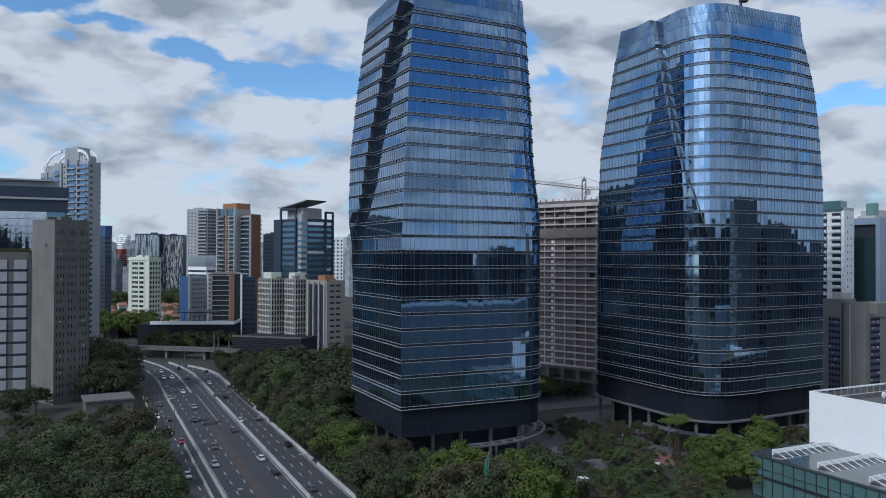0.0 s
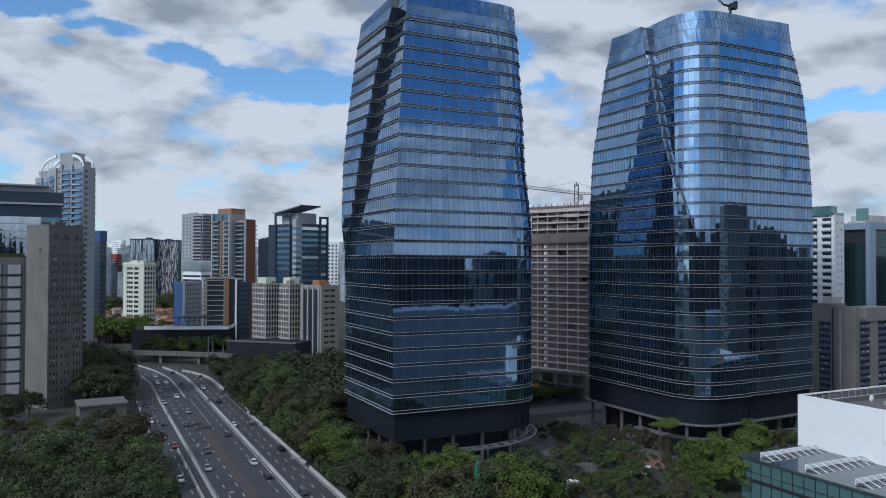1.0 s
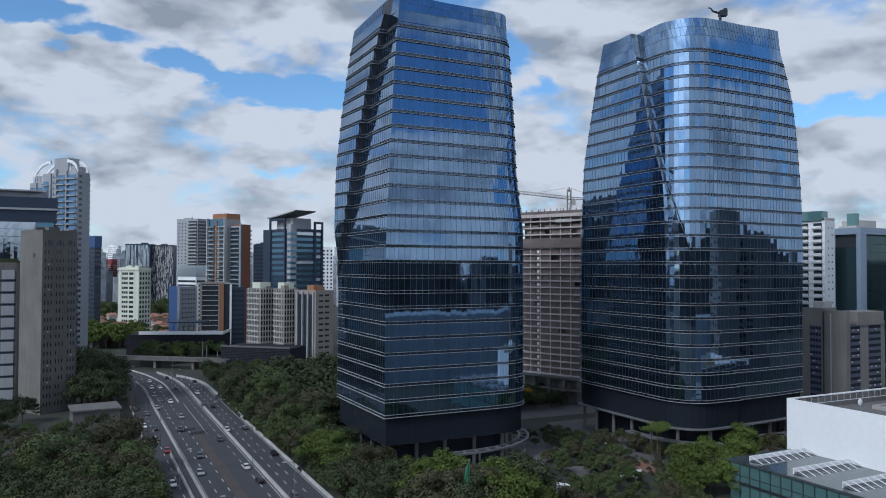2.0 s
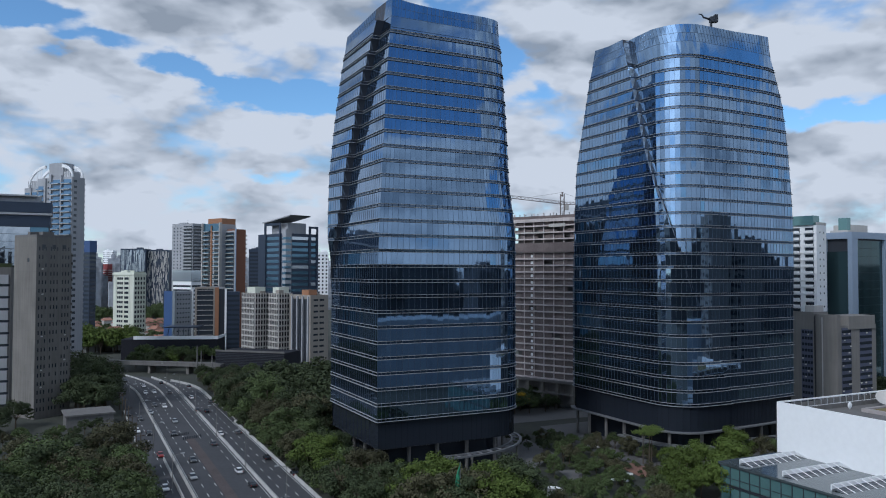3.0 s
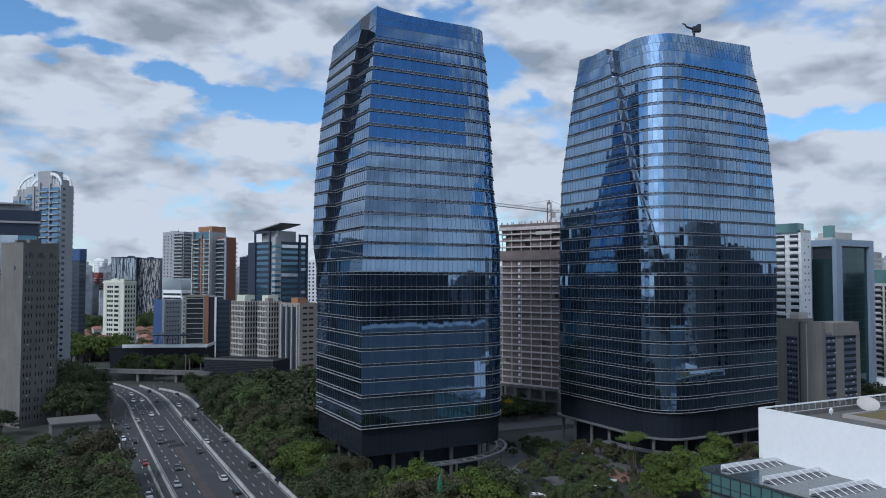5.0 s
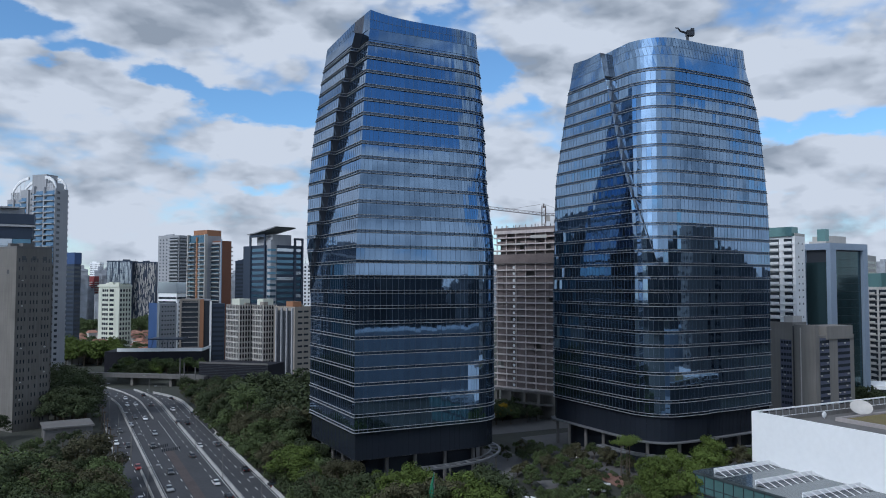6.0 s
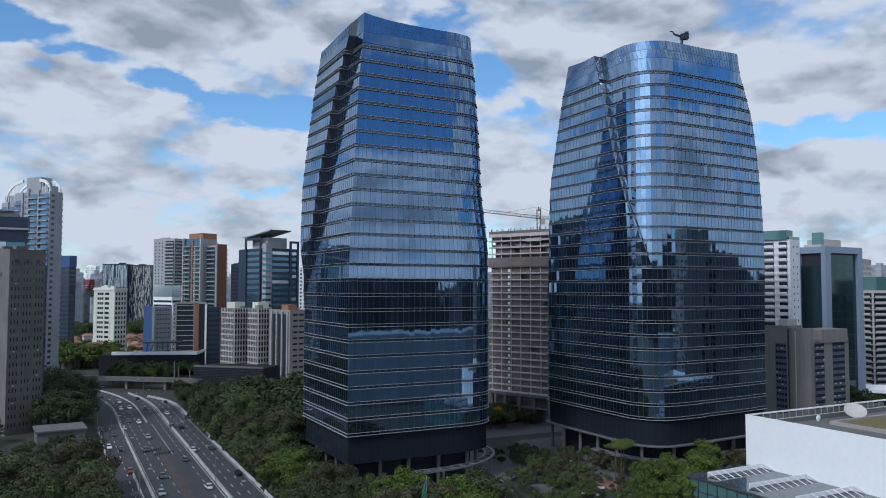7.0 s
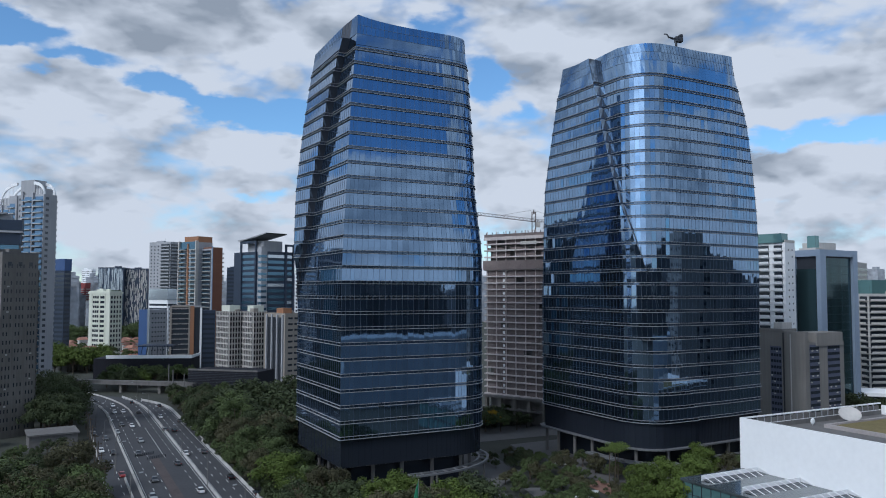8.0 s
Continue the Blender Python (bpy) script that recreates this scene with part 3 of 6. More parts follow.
    for i in range(n):
        e = tops[(i + 1) % n] - tops[i]
        if e.length < 0.4:
            continue
        nrm = Vector((e.y, -e.x)).normalized() * 0.05
        e = e.normalized() * 0.035
        q = [[bars.verts.new((v.x, v.y, z)) for v in (c - e, c - e + nrm, c + e + nrm, c + e)] for c, z in ((base[i], zm), (tops[i], hts[i]))]
        for k in range(3):
            bars.faces.new((q[0][k], q[0][k + 1], q[1][k + 1], q[1][k]))
        j = (i + 1) % n
        for f in (0.0, 0.5):
            a, b = base[i].lerp(tops[i], f) + nrm, base[j].lerp(tops[j], f) + nrm
            za, zb = zm + (hts[i] - zm) * f, zm + (hts[j] - zm) * f
            bars.faces.new([bars.verts.new(v) for v in ((a.x, a.y, za - 0.05), (b.x, b.y, zb - 0.05), (b.x, b.y, zb + 0.05), (a.x, a.y, za + 0.05))])
    part("crown_bar", bars, MULLION, root, "slim dark joints of the crown")["kind"] = "stuff"
    # notch faces are painted dark; as glass they would mirror the sun's glow
    part("crown_notch", notch, FOLD_SHADE, root, "notch in the crown, painted dark instead of glazed")
    part("crown_glazing", bm, TOWER_GLASS, root, "tall frameless glass crown")
    bm = bmesh.new()
    for i in range(n):
        j = (i + 1) % n
        if (tops[j] - tops[i]).length < 0.02:
            continue
        a, b = tops[i], tops[j]
        add = [bm.verts.new((a.x, a.y, hts[i])), bm.verts.new((b.x, b.y, hts[j])), bm.verts.new((b.x * 0.985 + 0.35, b.y * 0.985 + 0.35, hts[j] + 0.12)), bm.verts.new((a.x * 0.985 + 0.35, a.y * 0.985 + 0.35, hts[i] + 0.12))]
        bm.faces.new(add)
    bm.faces.new([bm.verts.new((p.x, p.y, zm)) for p in flat(zm)])
    part("coping", bm, DARKMETAL, root, "dark coping along the crown")
    bm = bmesh.new()
    bm.faces.new([bm.verts.new((p.x, p.y, levels[-1] + 1.2)) for p in rel(levels[-1])])
    part("roof", bm, CONCRETE_DARK, root)
    # lobby below the lowest ledge: recessed glass on columns
    z1 = FIRST - 0.6
    bm = bmesh.new()
    p = smooth_offset(rel(FIRST), -0.6)
    lo = [bm.verts.new((v.x, v.y, soffit)) for v in p]
    hi = [bm.verts.new((v.x, v.y, z1)) for v in p]
    for i in range(len(p)):
        j = (i + 1) % len(p)
        bm.faces.new((lo[i], lo[j], hi[j], hi[i]))
    part("podium_glazing", bm, PODIUM, root, "dark glass storeys above the lobby")
    bars = bmesh.new()
    for a, b in zip(divide(p, counts), divide(p, counts)[1:]):
        e = b - a
        if e.length > 0.5:
            e = e.normalized() * 0.05
            nrm = Vector((e.y, -e.x)) * 1.6
            q = [[bars.verts.new((v.x, v.y, z)) for v in (a - e, a - e + nrm, a + e + nrm, a + e)] for z in (soffit, z1)]
            for k in range(3):
                bars.faces.new((q[0][k], q[0][k + 1], q[1][k + 1], q[1][k]))
    part("podium_bar", bars, PODIUM, root, "slim dark metal")["kind"] = "stuff"
    bm = bmesh.new()
    p = smooth_offset(rel(FIRST), -5.5)
    lo = [bm.verts.new((v.x, v.y, 0)) for v in p]
    hi = [bm.verts.new((v.x, v.y, soffit)) for v in p]
    for i in range(len(p)):
        j = (i + 1) % len(p)
        bm.faces.new((lo[i], lo[j], hi[j], hi[i]))
    part("lobby_glazing", bm, PODIUM, root, "set-back dark lobby glass")
    bm = bmesh.new()
    p = smooth_offset(rel(FIRST), -0.55)
    bm.faces.new([bm.verts.new((v.x, v.y, soffit)) for v in p])
    part("soffit", bm, CONCRETE_DARK, root, "dark soffit over the lobby")
    if skirt:
        ring_band(8, 8, soffit - 0.12, soffit + 0.28, -0.6, 1.0, CANOPY, "canopy_edge", "grey metal canopy edge")
    ring = divide(smooth_offset(rel(FIRST), -1.2 if skirt else -3.6), counts)
    me = bpy.data.meshes.new("column")
    bm = bmesh.new()
    add_tube(bm, (0, 0, 0), (0, 0, soffit - 0.05), 0.55, 0.55, 12)
    bm.to_mesh(me)
    bm.free()
    me.materials.append(CONCRETE_DARK)
    acc = 0
    for i in range(len(ring)):
        acc += (ring[(i + 1) % len(ring)] - ring[i]).length
        if acc > 8.6:
            acc = 0
            shared("column", me, root, Matrix.Translation((ring[i].x, ring[i].y, 0)), "round concrete column")
    return root


def tower_one_top(x, y):
    # the screen dips quickly from the corner, then runs level
    across = max(0, x - 89)
    z = 136.6 - max(0, y - 190) * 0.09 - 2.7 * (1 - math.exp(-across / 8)) + 0.018 * across
    return 58.2 + (z - 58.2) * 1.039


def tower_two_top(x, y):
    z = 136.2 + max(0, y - 190) * 0.10 + max(0, x - 200) * 0.05
    return z


ONE_LEVELS = [FIRST + STOREY * k for k in range(COUNT + 1)]
TWO_LEVELS = [58.2 + (z - 58.2) / lean(z) for z in ONE_LEVELS]
tower("glass_tower", "dark blue mirrored office tower with one folded corner", ONE_LEVELS, tower_one_path, tower_one_panes, T1_COUNTS, tower_one_top, 3, 9.4, False, 32)
tower("glass_tower", "dark blue mirrored office tower with rounded corner and slanting seam", TWO_LEVELS, tower_two_path, tower_two_panes, T2_COUNTS, tower_two_top, 4, 9.0, True, 30, True)

# ---- generic buildings: local x along the right-hand face, y along the left-hand face, z up ----
def windows_on(root, face, w, z0, floors, fh, cols, ww, wh, glass, frame=None, lo=0.0, hi=None, sill=1.0, name="window", proud=0.06, skip=0.0, seed=1):
    """Windows in rows and columns on a face ('r': y=0 or 'l': x=0), between offsets lo and hi along it."""
    hi = w if hi is None else hi
    me = bpy.data.meshes.new(name)
    bm = bmesh.new()
    f = 0.10
    add_box(bm, -ww / 2, -proud * 0.3, 0, ww / 2, 0.05, wh)
    bm.to_mesh(me)
    bm.free()
    me.materials.append(glass)
    if frame:
        fr = box_mesh("window_frame", frame, (-ww / 2 - f, -proud, -f, -ww / 2, 0.04, wh + f), (ww / 2, -proud, -f, ww / 2 + f, 0.04, wh + f),
                      (-ww / 2, -proud, -f, ww / 2, 0.04, 0), (-ww / 2, -proud, wh, ww / 2, 0.04, wh + f))
    rng = random.Random(seed)
    for j in range(floors):
        for i in range(cols):
            if rng.random() < skip:
                continue
            s = lo + (hi - lo) * (i + 0.5) / cols
            z = z0 + j * fh + sill
            m = Matrix.Translation((s, -0.02, z)) if face == "r" else Matrix.Translation((-0.02, s, z)) @ pose(0, 0, 0, 0, 0, -90)
            o = shared(name, me, root, m)
            if frame:
                shared("window_frame", fr, o, Matrix.Identity(4))


def ribbons_on(root, face, w, z0, floors, fh, h, glass, lo=0.0, hi=None, sill=0.9, name="ribbon_window", out=0.04):
    hi = w if hi is None else hi
    me = bpy.data.meshes.new(name)
    bm = bmesh.new()
    # one band of glass whose panes lie very slightly out of line
    cols = max(1, int((hi - lo) / 1.6))
    rng = random.Random(cols)
    prev = None
    for k in range(cols + 1):
        x = lo + (hi - lo) * k / cols
        ring = [bm.verts.new((x, -out + rng.uniform(-0.012, 0.012), z)) for z in (0, h)]
        ring = [bm.verts.new((x, 0.05, 0))] + ring + [bm.verts.new((x, 0.05, h))]
        if prev:
            for q in range(3):
                bm.faces.new((prev[q], ring[q], ring[q + 1], prev[q + 1]))
        prev = ring
    bm.to_mesh(me)
    bm.free()
    me.materials.append(glass)
    for j in range(floors):
        m = Matrix.Translation((0, 0, z0 + j * fh + sill))
        if face == "l":
            m = m @ pose(0, 0, 0, 0, 0, 90) @ Matrix.Diagonal((1, -1, 1, 1))
        shared(name, me, root, m)


def balconies_on(root, face, z0, floors, fh, lo, hi, slab, rail, glass, deep=1.4, name="balcony"):
    """Projecting slabs with parapets, and dark glass behind each."""
    me = box_mesh(name, slab, (lo, -deep, 0, hi, 0, 0.22), (lo, -deep, 0.22, hi, -deep + 0.12, 0.38))
    rl = box_mesh("parapet", rail, (lo + 0.05, -deep + 0.02, 0.38, hi - 0.05, -deep + 0.08, 1.15))
    gl = box_mesh("balcony_door", glass, (lo + 0.3, -0.04, 0.3, hi - 0.3, 0.03, fh - 0.5))
    for j in range(floors):
        m = Matrix.Translation((0, 0, z0 + j * fh))
        if face == "l":
            m = m @ pose(0, 0, 0, 0, 0, 90) @ Matrix.Diagonal((1, -1, 1, 1))
        b = shared(name, me, root, m)
        shared("parapet", rl, b, Matrix.Identity(4))
        shared("balcony_door", gl, b, Matrix.Identity(4))


def body(root, w, d, h, material, name="wall", x0=0, y0=0, z0=0):
    bm = box_bm((x0, y0, z0, x0 + w, y0 + d, h))
    return part(name, bm, material, root)


def roof_clutter(root, w, d, h, seed, material=None, n=3):
    rng = random.Random(seed)
    material = material or CONCRETE_DARK
    part("parapet_wall", box_bm((0, 0, h, w, 0.25, h + 0.9), (0, d - 0.25, h, w, d, h + 0.9), (0, 0.25, h, 0.25, d - 0.25, h + 0.9), (w - 0.25, 0.25, h, w, d - 0.25, h + 0.9)), material, root)
    for _ in range(n):
        a, b = rng.uniform(1.5, w * 0.35), rng.uniform(1.5, d * 0.35)
        x, y = rng.uniform(0.6, max(0.7, w - a - 0.6)), rng.uniform(0.6, max(0.7, d - b - 0.6))
        part("plant_room", box_bm((x, y, h, x + a, y + b, h + rng.uniform(1.2, 3.2))), material, root)
    x, y = rng.uniform(1, w - 1), rng.uniform(1, d - 1)
    bm = bmesh.new()
    add_tube(bm, (x, y, h), (x, y, h + 5), 0.07, 0.04, 6)
    part("mast", bm, DARKMETAL, root)


def concrete_block():
    b = thing("concrete_office", -1.3, 325.0, 0, 32, "weathered grey concrete office block with narrow paired windows", "office building")
    w, d, h = 14.7, 15.5, 72.0
    body(b, w, d, h, CONCRETE)
    for k, (lo, hi) in enumerate(((0.6, 4.6), (5.4, 9.4), (10.4, 14.2))):
        windows_on(b, "r", w, 2, 20, 3.35, 3, 0.45, 1.5, WINDOW, None, lo, hi, seed=k, skip=0.12)
    windows_on(b, "l", d, 61, 1, 3.3, 1, 1.3, 1.6, WINDOW, CONCRETE_DARK, 4, 7)
    windows_on(b, "r", w, 66.4, 1, 3.3, 3, 1.5, 1.6, WINDOW, CONCRETE_DARK, 0.8, 13.8, 1.0)
    joint = box_mesh("floor_joint", CONCRETE_DARK, (-0.012, -0.012, 0, w + 0.012, 0.05, 0.09), (-0.012, 0.05, 0, 0.05, d, 0.09))
    for j in range(20):
        shared("floor_joint", joint, b, Matrix.Translation((0, 0, 4.6 + 3.35 * j)))
    rng = random.Random(31)
    cool = box_mesh("air_conditioner", OFFWHITE, (-0.35, -0.4, 0, 0.35, 0, 0.5))
    for _ in range(9):
        shared("air_conditioner", cool, b, Matrix.Translation((rng.choice((2.6, 7.4, 12.3)), 0, 3.3 + 3.35 * rng.randrange(2, 18) - 1.2)))
    roof_clutter(b, w, d, h, 5)
    # stair shaft with small landings behind the corner
    part("stair_shaft", box_bm((w, 3.5, 0, w + 2.6, 9, 66)), CONCRETE_DARK, b, "recessed stair shaft")
    me = box_mesh("landing", CONCRETE, (w + 0.2, 2.5, 0, w + 2.4, 3.5, 0.25), (w + 2.2, 2.5, 0.25, w + 2.4, 3.5, 1.1))
    for j in range(19):
        shared("landing", me, b, Matrix.Translation((0, 0, 4 + j * 3.35)))
    g = thing("concrete_office", -30.1, 352.0, 0, -3, "lower grey wing with pale grey window bays and a planted roof", "office building")
    body(g, 19.0, 20, 60, CONCRETE_DARK)
    bay = box_mesh("white_bay", GREY, (0, -0.35, 0, 4.7, 0, 3.9))
    for j in range(11):
        for x in (0.8, 6.2, 13.4):
            shared("white_bay", bay, g, Matrix.Translation((x, 0, 3 + 5 * j)))
    ribbons_on(g, "r", 19, 0, 11, 5, 0.9, WINDOW, 0.4, 18.6, 2.0)
    part("planting", box_bm((0.2, 0.2, 60, 18.8, 6, 61.6)), LEAF_DARK, g, "green planting along the roof edge")


def mid_glass_block():
    b = thing("glass_office", -38.8, 444.2, 0, -2, "pale mirrored office building with dark crown bands", "office building")
    w, d, h = 40.4, 12, 82
    body(b, w, d, h, DARKMETAL)
    ribbons_on(b, "r", w, 0, 21, 3.9, 3.7, MIRROR_GLASS, 0.3, w - 9, 0.1)
    ribbons_on(b, "r", w, 0, 21, 3.9, 3.7, BLUE_GLASS, w - 8.8, w - 0.2, 0.1)
    part("crown", box_bm((-0.5, -0.5, 82, w + 0.5, d, 88), (-1.2, -1.2, 89.5, w + 1.2, d, 95)), NAVY, b, "dark blue crown bands")
    part("crown_ledge", box_bm((-1.4, -1.4, 88.2, w + 1.4, d, 89.3), (2, 1, 95, w - 4, d - 3, 98), (-2, -2, 98, w - 6, d, 98.8)), GREY, b, "grey ledges and flat roof slab")


def tall_residential():
    """Stepped tower: broad balcony front with blue glass, slim side with small ledges, white arches on the roof."""
    b = thing("apartment_tower", 12.6, 461.9, 0, 40, "tall grey apartment tower with blue glass balconies and white arches", "apartment building")
    w, d, h = 8.6, 38.9, 112
    part("wall", box_bm((0, 0, 0, w, 27.5, h), (0.4, 27.5, 0, w, d, 107)), GREY, b)
    part("penthouse", box_bm((0.5, 8, 112, w - 0.5, 19, 120.5), (0.9, 2.5, 112, w - 0.9, 8, 115.5), (1.2, 28.5, 107, w - 1, 37, 111)), GREY, b)
    ribbons_on(b, "r", w, 4, 33, 3.25, 1.4, WINDOW, 1.2, 3.2, 1.0)
    for lo, hi, deep, n in ((0.4, 7.4, 1.5, 33), (8.6, 15.6, 2.0, 33), (22.0, 27.2, 1.7, 32), (28.0, 32.4, 1.5, 31), (33.6, 38.4, 1.9, 31)):
        balconies_on(b, "l", 4, n, 3.25, lo, hi, OFFWHITE, BALCONY_GLASS, BALCONY_GLASS, deep)
    part("pier", box_bm((-1.0, 7.5, 0, 0, 8.5, 113)), GREY, b)
    part("pier", box_bm((-0.8, 15.8, 0, 0, 17.4, 114)), GREY, b)
    part("pier", box_bm((-0.8, 20.4, 0, 0, 21.8, 112)), GREY, b)
    part("pier", box_bm((-0.5, 32.6, 0, 0.4, 33.4, 107)), GREY, b)
    me = box_mesh("side_ledge", GREY, (w, 1, 0, w + 1.3, 4.5, 0.25), (w + 1.2, 1, 0.25, w + 1.3, 4.5, 1.1), (w, 6, 0, w + 1.3, 9, 0.25))
    for j in range(33):
        shared("side_ledge", me, b, Matrix.Translation((0, 0, 4 + 3.25 * j)))
    windows_on(b, "l", d, 4, 33, 3.25, 1, 1.0, 1.2, WINDOW, None, 17.6, 20.2)
    # two quarter arches: one falls towards the near corner, the other towards the far end
    for y0, y1, z0, r in ((9.0, 0.4, 111.5, 7.5), (22.0, 35.5, 107.5, 11.5)):
        for x in (0.4, w - 1.2):
            bm = bmesh.new()
            prev = None
            for k in range(13):
                a = math.pi / 2 * k / 12
                y, z = y0 + (y1 - y0) * math.cos(a), z0 + r * math.sin(a)
                ring = [bm.verts.new((xx, y, zz)) for xx, zz in ((x, z - 1.2), (x, z + 0.5), (x + 0.8, z + 0.5), (x + 0.8, z - 1.2))]
                if prev:
                    for q in range(4):
                        bm.faces.new((prev[q], prev[(q + 1) % 4], ring[(q + 1) % 4], ring[q]))
                prev = ring
            part("roof_arch", bm, WHITE, b, "white curved roof frame")
        for k in range(5):
            bm = bmesh.new()
            a = math.pi / 2 * (0.15 + 0.17 * k)
            y = y0 + (y1 - y0) * math.cos(a)
            add_tube(bm, (0.8, y, z0 - 0.5), (0.8, y, z0 + r * math.sin(a)), 0.16, 0.16, 5)
            part("strut", bm, WHITE, b)


def simple_block(name, label, x, y, rot, w, d, h, material, style, cat="building", seed=1, fh=3.3, glass=None, clutter=2, roofmat=None):
    b = thing(name, x, y, 0, rot, label, cat)
    body(b, w, d, h, material)
    glass = glass or WINDOW
    fl = int((h - 2) / fh)
    if style == "grid":
        windows_on(b, "r", w, 1, fl, fh, max(2, int(w / 2.6)), 1.3, 1.5, glass, seed=seed)
        windows_on(b, "l", d, 1, fl, fh, max(2, int(d / 2.6)), 1.3, 1.5, glass, seed=seed)
    elif style == "ribbon":
        ribbons_on(b, "r", w, 1, fl, fh, fh * 0.5, glass, 0.5, w - 0.5)
        ribbons_on(b, "l", d, 1, fl, fh, fh * 0.5, glass, 0.5, d - 0.5)
    elif style == "balcony":
        balconies_on(b, "r", 2, fl, fh, 0.4, w - 0.4, material, material, glass)
        balconies_on(b, "l", 2, fl, fh, 0.4, d * 0.45, material, material, glass)
        windows_on(b, "l", d, 1, fl, fh, 3, 1.2, 1.3, glass, None, d * 0.5, d - 0.6)
    elif style == "curtain":
        ribbons_on(b, "r", w, 0.5, fl, fh, fh - 0.35, glass, 0.2, w - 0.2, 0.2)
        ribbons_on(b, "l", d, 0.5, fl, fh, fh - 0.35, glass, 0.2, d - 0.2, 0.2)
    if clutter:
        roof_clutter(b, w, d, h, seed, roofmat or material, clutter)
    return b


def cream_tower():
    b = thing("cream_office", 68.3, 739.5, 0, 38, "cream office tower with pale piers and dark strip windows", "office building")
    w, d, h = 14.2, 25.9, 55
    body(b, w, d, h, CREAM)
    windows_on(b, "l", d, 1, 12, 4.4, 3, 1.9, 2.3, WINDOW, None, 6.2, 12.0, 1.2)
    windows_on(b, "l", d, 1, 12, 4.4, 3, 2.2, 2.3, WINDOW, None, 13.4, 21.2, 1.2)
    windows_on(b, "r", w, 1, 12, 4.4, 4, 2.2, 2.5, WINDOW, None, 0.8, 13.6, 1.1)
    sill = box_mesh("floor_band", CREAM, (-0.25, -0.25, 0, w, 0, 0.5), (-0.25, 0, 0, 0, d, 0.5))
    for j in range(12):
        shared("floor_band", sill, b, Matrix.Translation((0, 0, 1.4 + 4.4 * j)))
    me = box_mesh("pier", CREAM, (-0.5, -0.4, 0, 0.5, 0, 55))
    for s in (5.5, 12.2, 22.0):
        shared("pier", me, b, Matrix.Translation((0, s, 0)) @ pose(0, 0, 0, 0, 0, -90))
    for s in (0.6, 4, 7.4, 10.8, 13.8):
        shared("pier", me, b, Matrix.Translation((s, 0, 0)))
    part("cornice", box_bm((-0.8, -0.8, 55, w + 0.8, d + 0.8, 56.6)), CREAM, b)
    roof_clutter(b, w, d, 56.6, 9, CREAM, 4)
    part("roof_planting", box_bm((w * 0.3, 0.5, 56.7, w - 0.5, 3, 58.2)), LEAF_DARK, b, "green planting on the roof")


def orange_tower():
    b = thing("apartment_tower", 118.9, 588.5, 0, 25, "apartment tower with terracotta crown and column, white floor lines", "apartment building")
    w, d, h = 11.6, 20.0, 91
    body(b, w, d, h, GREY)
    balconies_on(b, "l", 4, 26, 3.25, 0.8, 8.2, OFFWHITE, BLUE_GLASS, WINDOW, 1.5)
    balconies_on(b, "l", 4, 26, 3.25, 12.4, 19.4, OFFWHITE, BLUE_GLASS, WINDOW, 1.5)
    part("terracotta_column", box_bm((-1.0, 9.6, 0, 0, 11.0, 90)), ORANGE, b, "terracotta clad column")
    part("end_frame", box_bm((-1.8, -0.3, 0, 0.4, 0.5, 92), (-1.8, 19.5, 0, 0.4, 20.3, 92)), OFFWHITE, b, "pale frame edges")
    part("sky_terrace", box_bm((-0.5, 0.6, 86, 0.2, 19.4, 91.5)), BLUE_GLASS, b, "glazed top storey")
    part("crown", box_bm((1.2, 1.5, 91, 12.5, 17, 95.4)), ORANGE, b, "terracotta crown storey")
    balconies_on(b, "r", 4, 25, 3.25, 3.4, 8.6, OFFWHITE, BLUE_GLASS, WINDOW, 1.3)
    part("side_fin", box_bm((9.4, -1.2, 0, 10.2, 0, 87)), STEELBLUE, b, "pale blue vertical fin")
    b.scale = (1.145, 1.145, 1.05)
    s = thing("apartment_slab", 127.9, 579.6, 0, 25, "plain red-brown end wall of a slab with side balconies", "apartment building")
    part("wall", box_bm((0.6, 0, 0, 8.4, 12, 87)), REDBROWN, s)
    part("edge_fin", box_bm((0.0, -0.3, 0, 0.58, 0.5, 88)), STEELBLUE, s)
    part("side_wall", box_bm((0.1, 0.5, 0, 0.58, 12, 86)), GREY, s, "grey side wall")
    balconies_on(s, "l", 4, 25, 3.25, 1.2, 10.5, OFFWHITE, BLUE_GLASS, WINDOW, 0.9)
    me = box_mesh("balcony", OFFWHITE, (8.4, 0.4, 0, 9.9, 5, 0.3), (9.8, 0.4, 0.3, 9.9, 5, 1.1))
    for j in range(25):
        shared("balcony", me, s, Matrix.Translation((0, 0, 4 + 3.25 * j)))
    s.scale = (1.145, 1.145, 1.05)


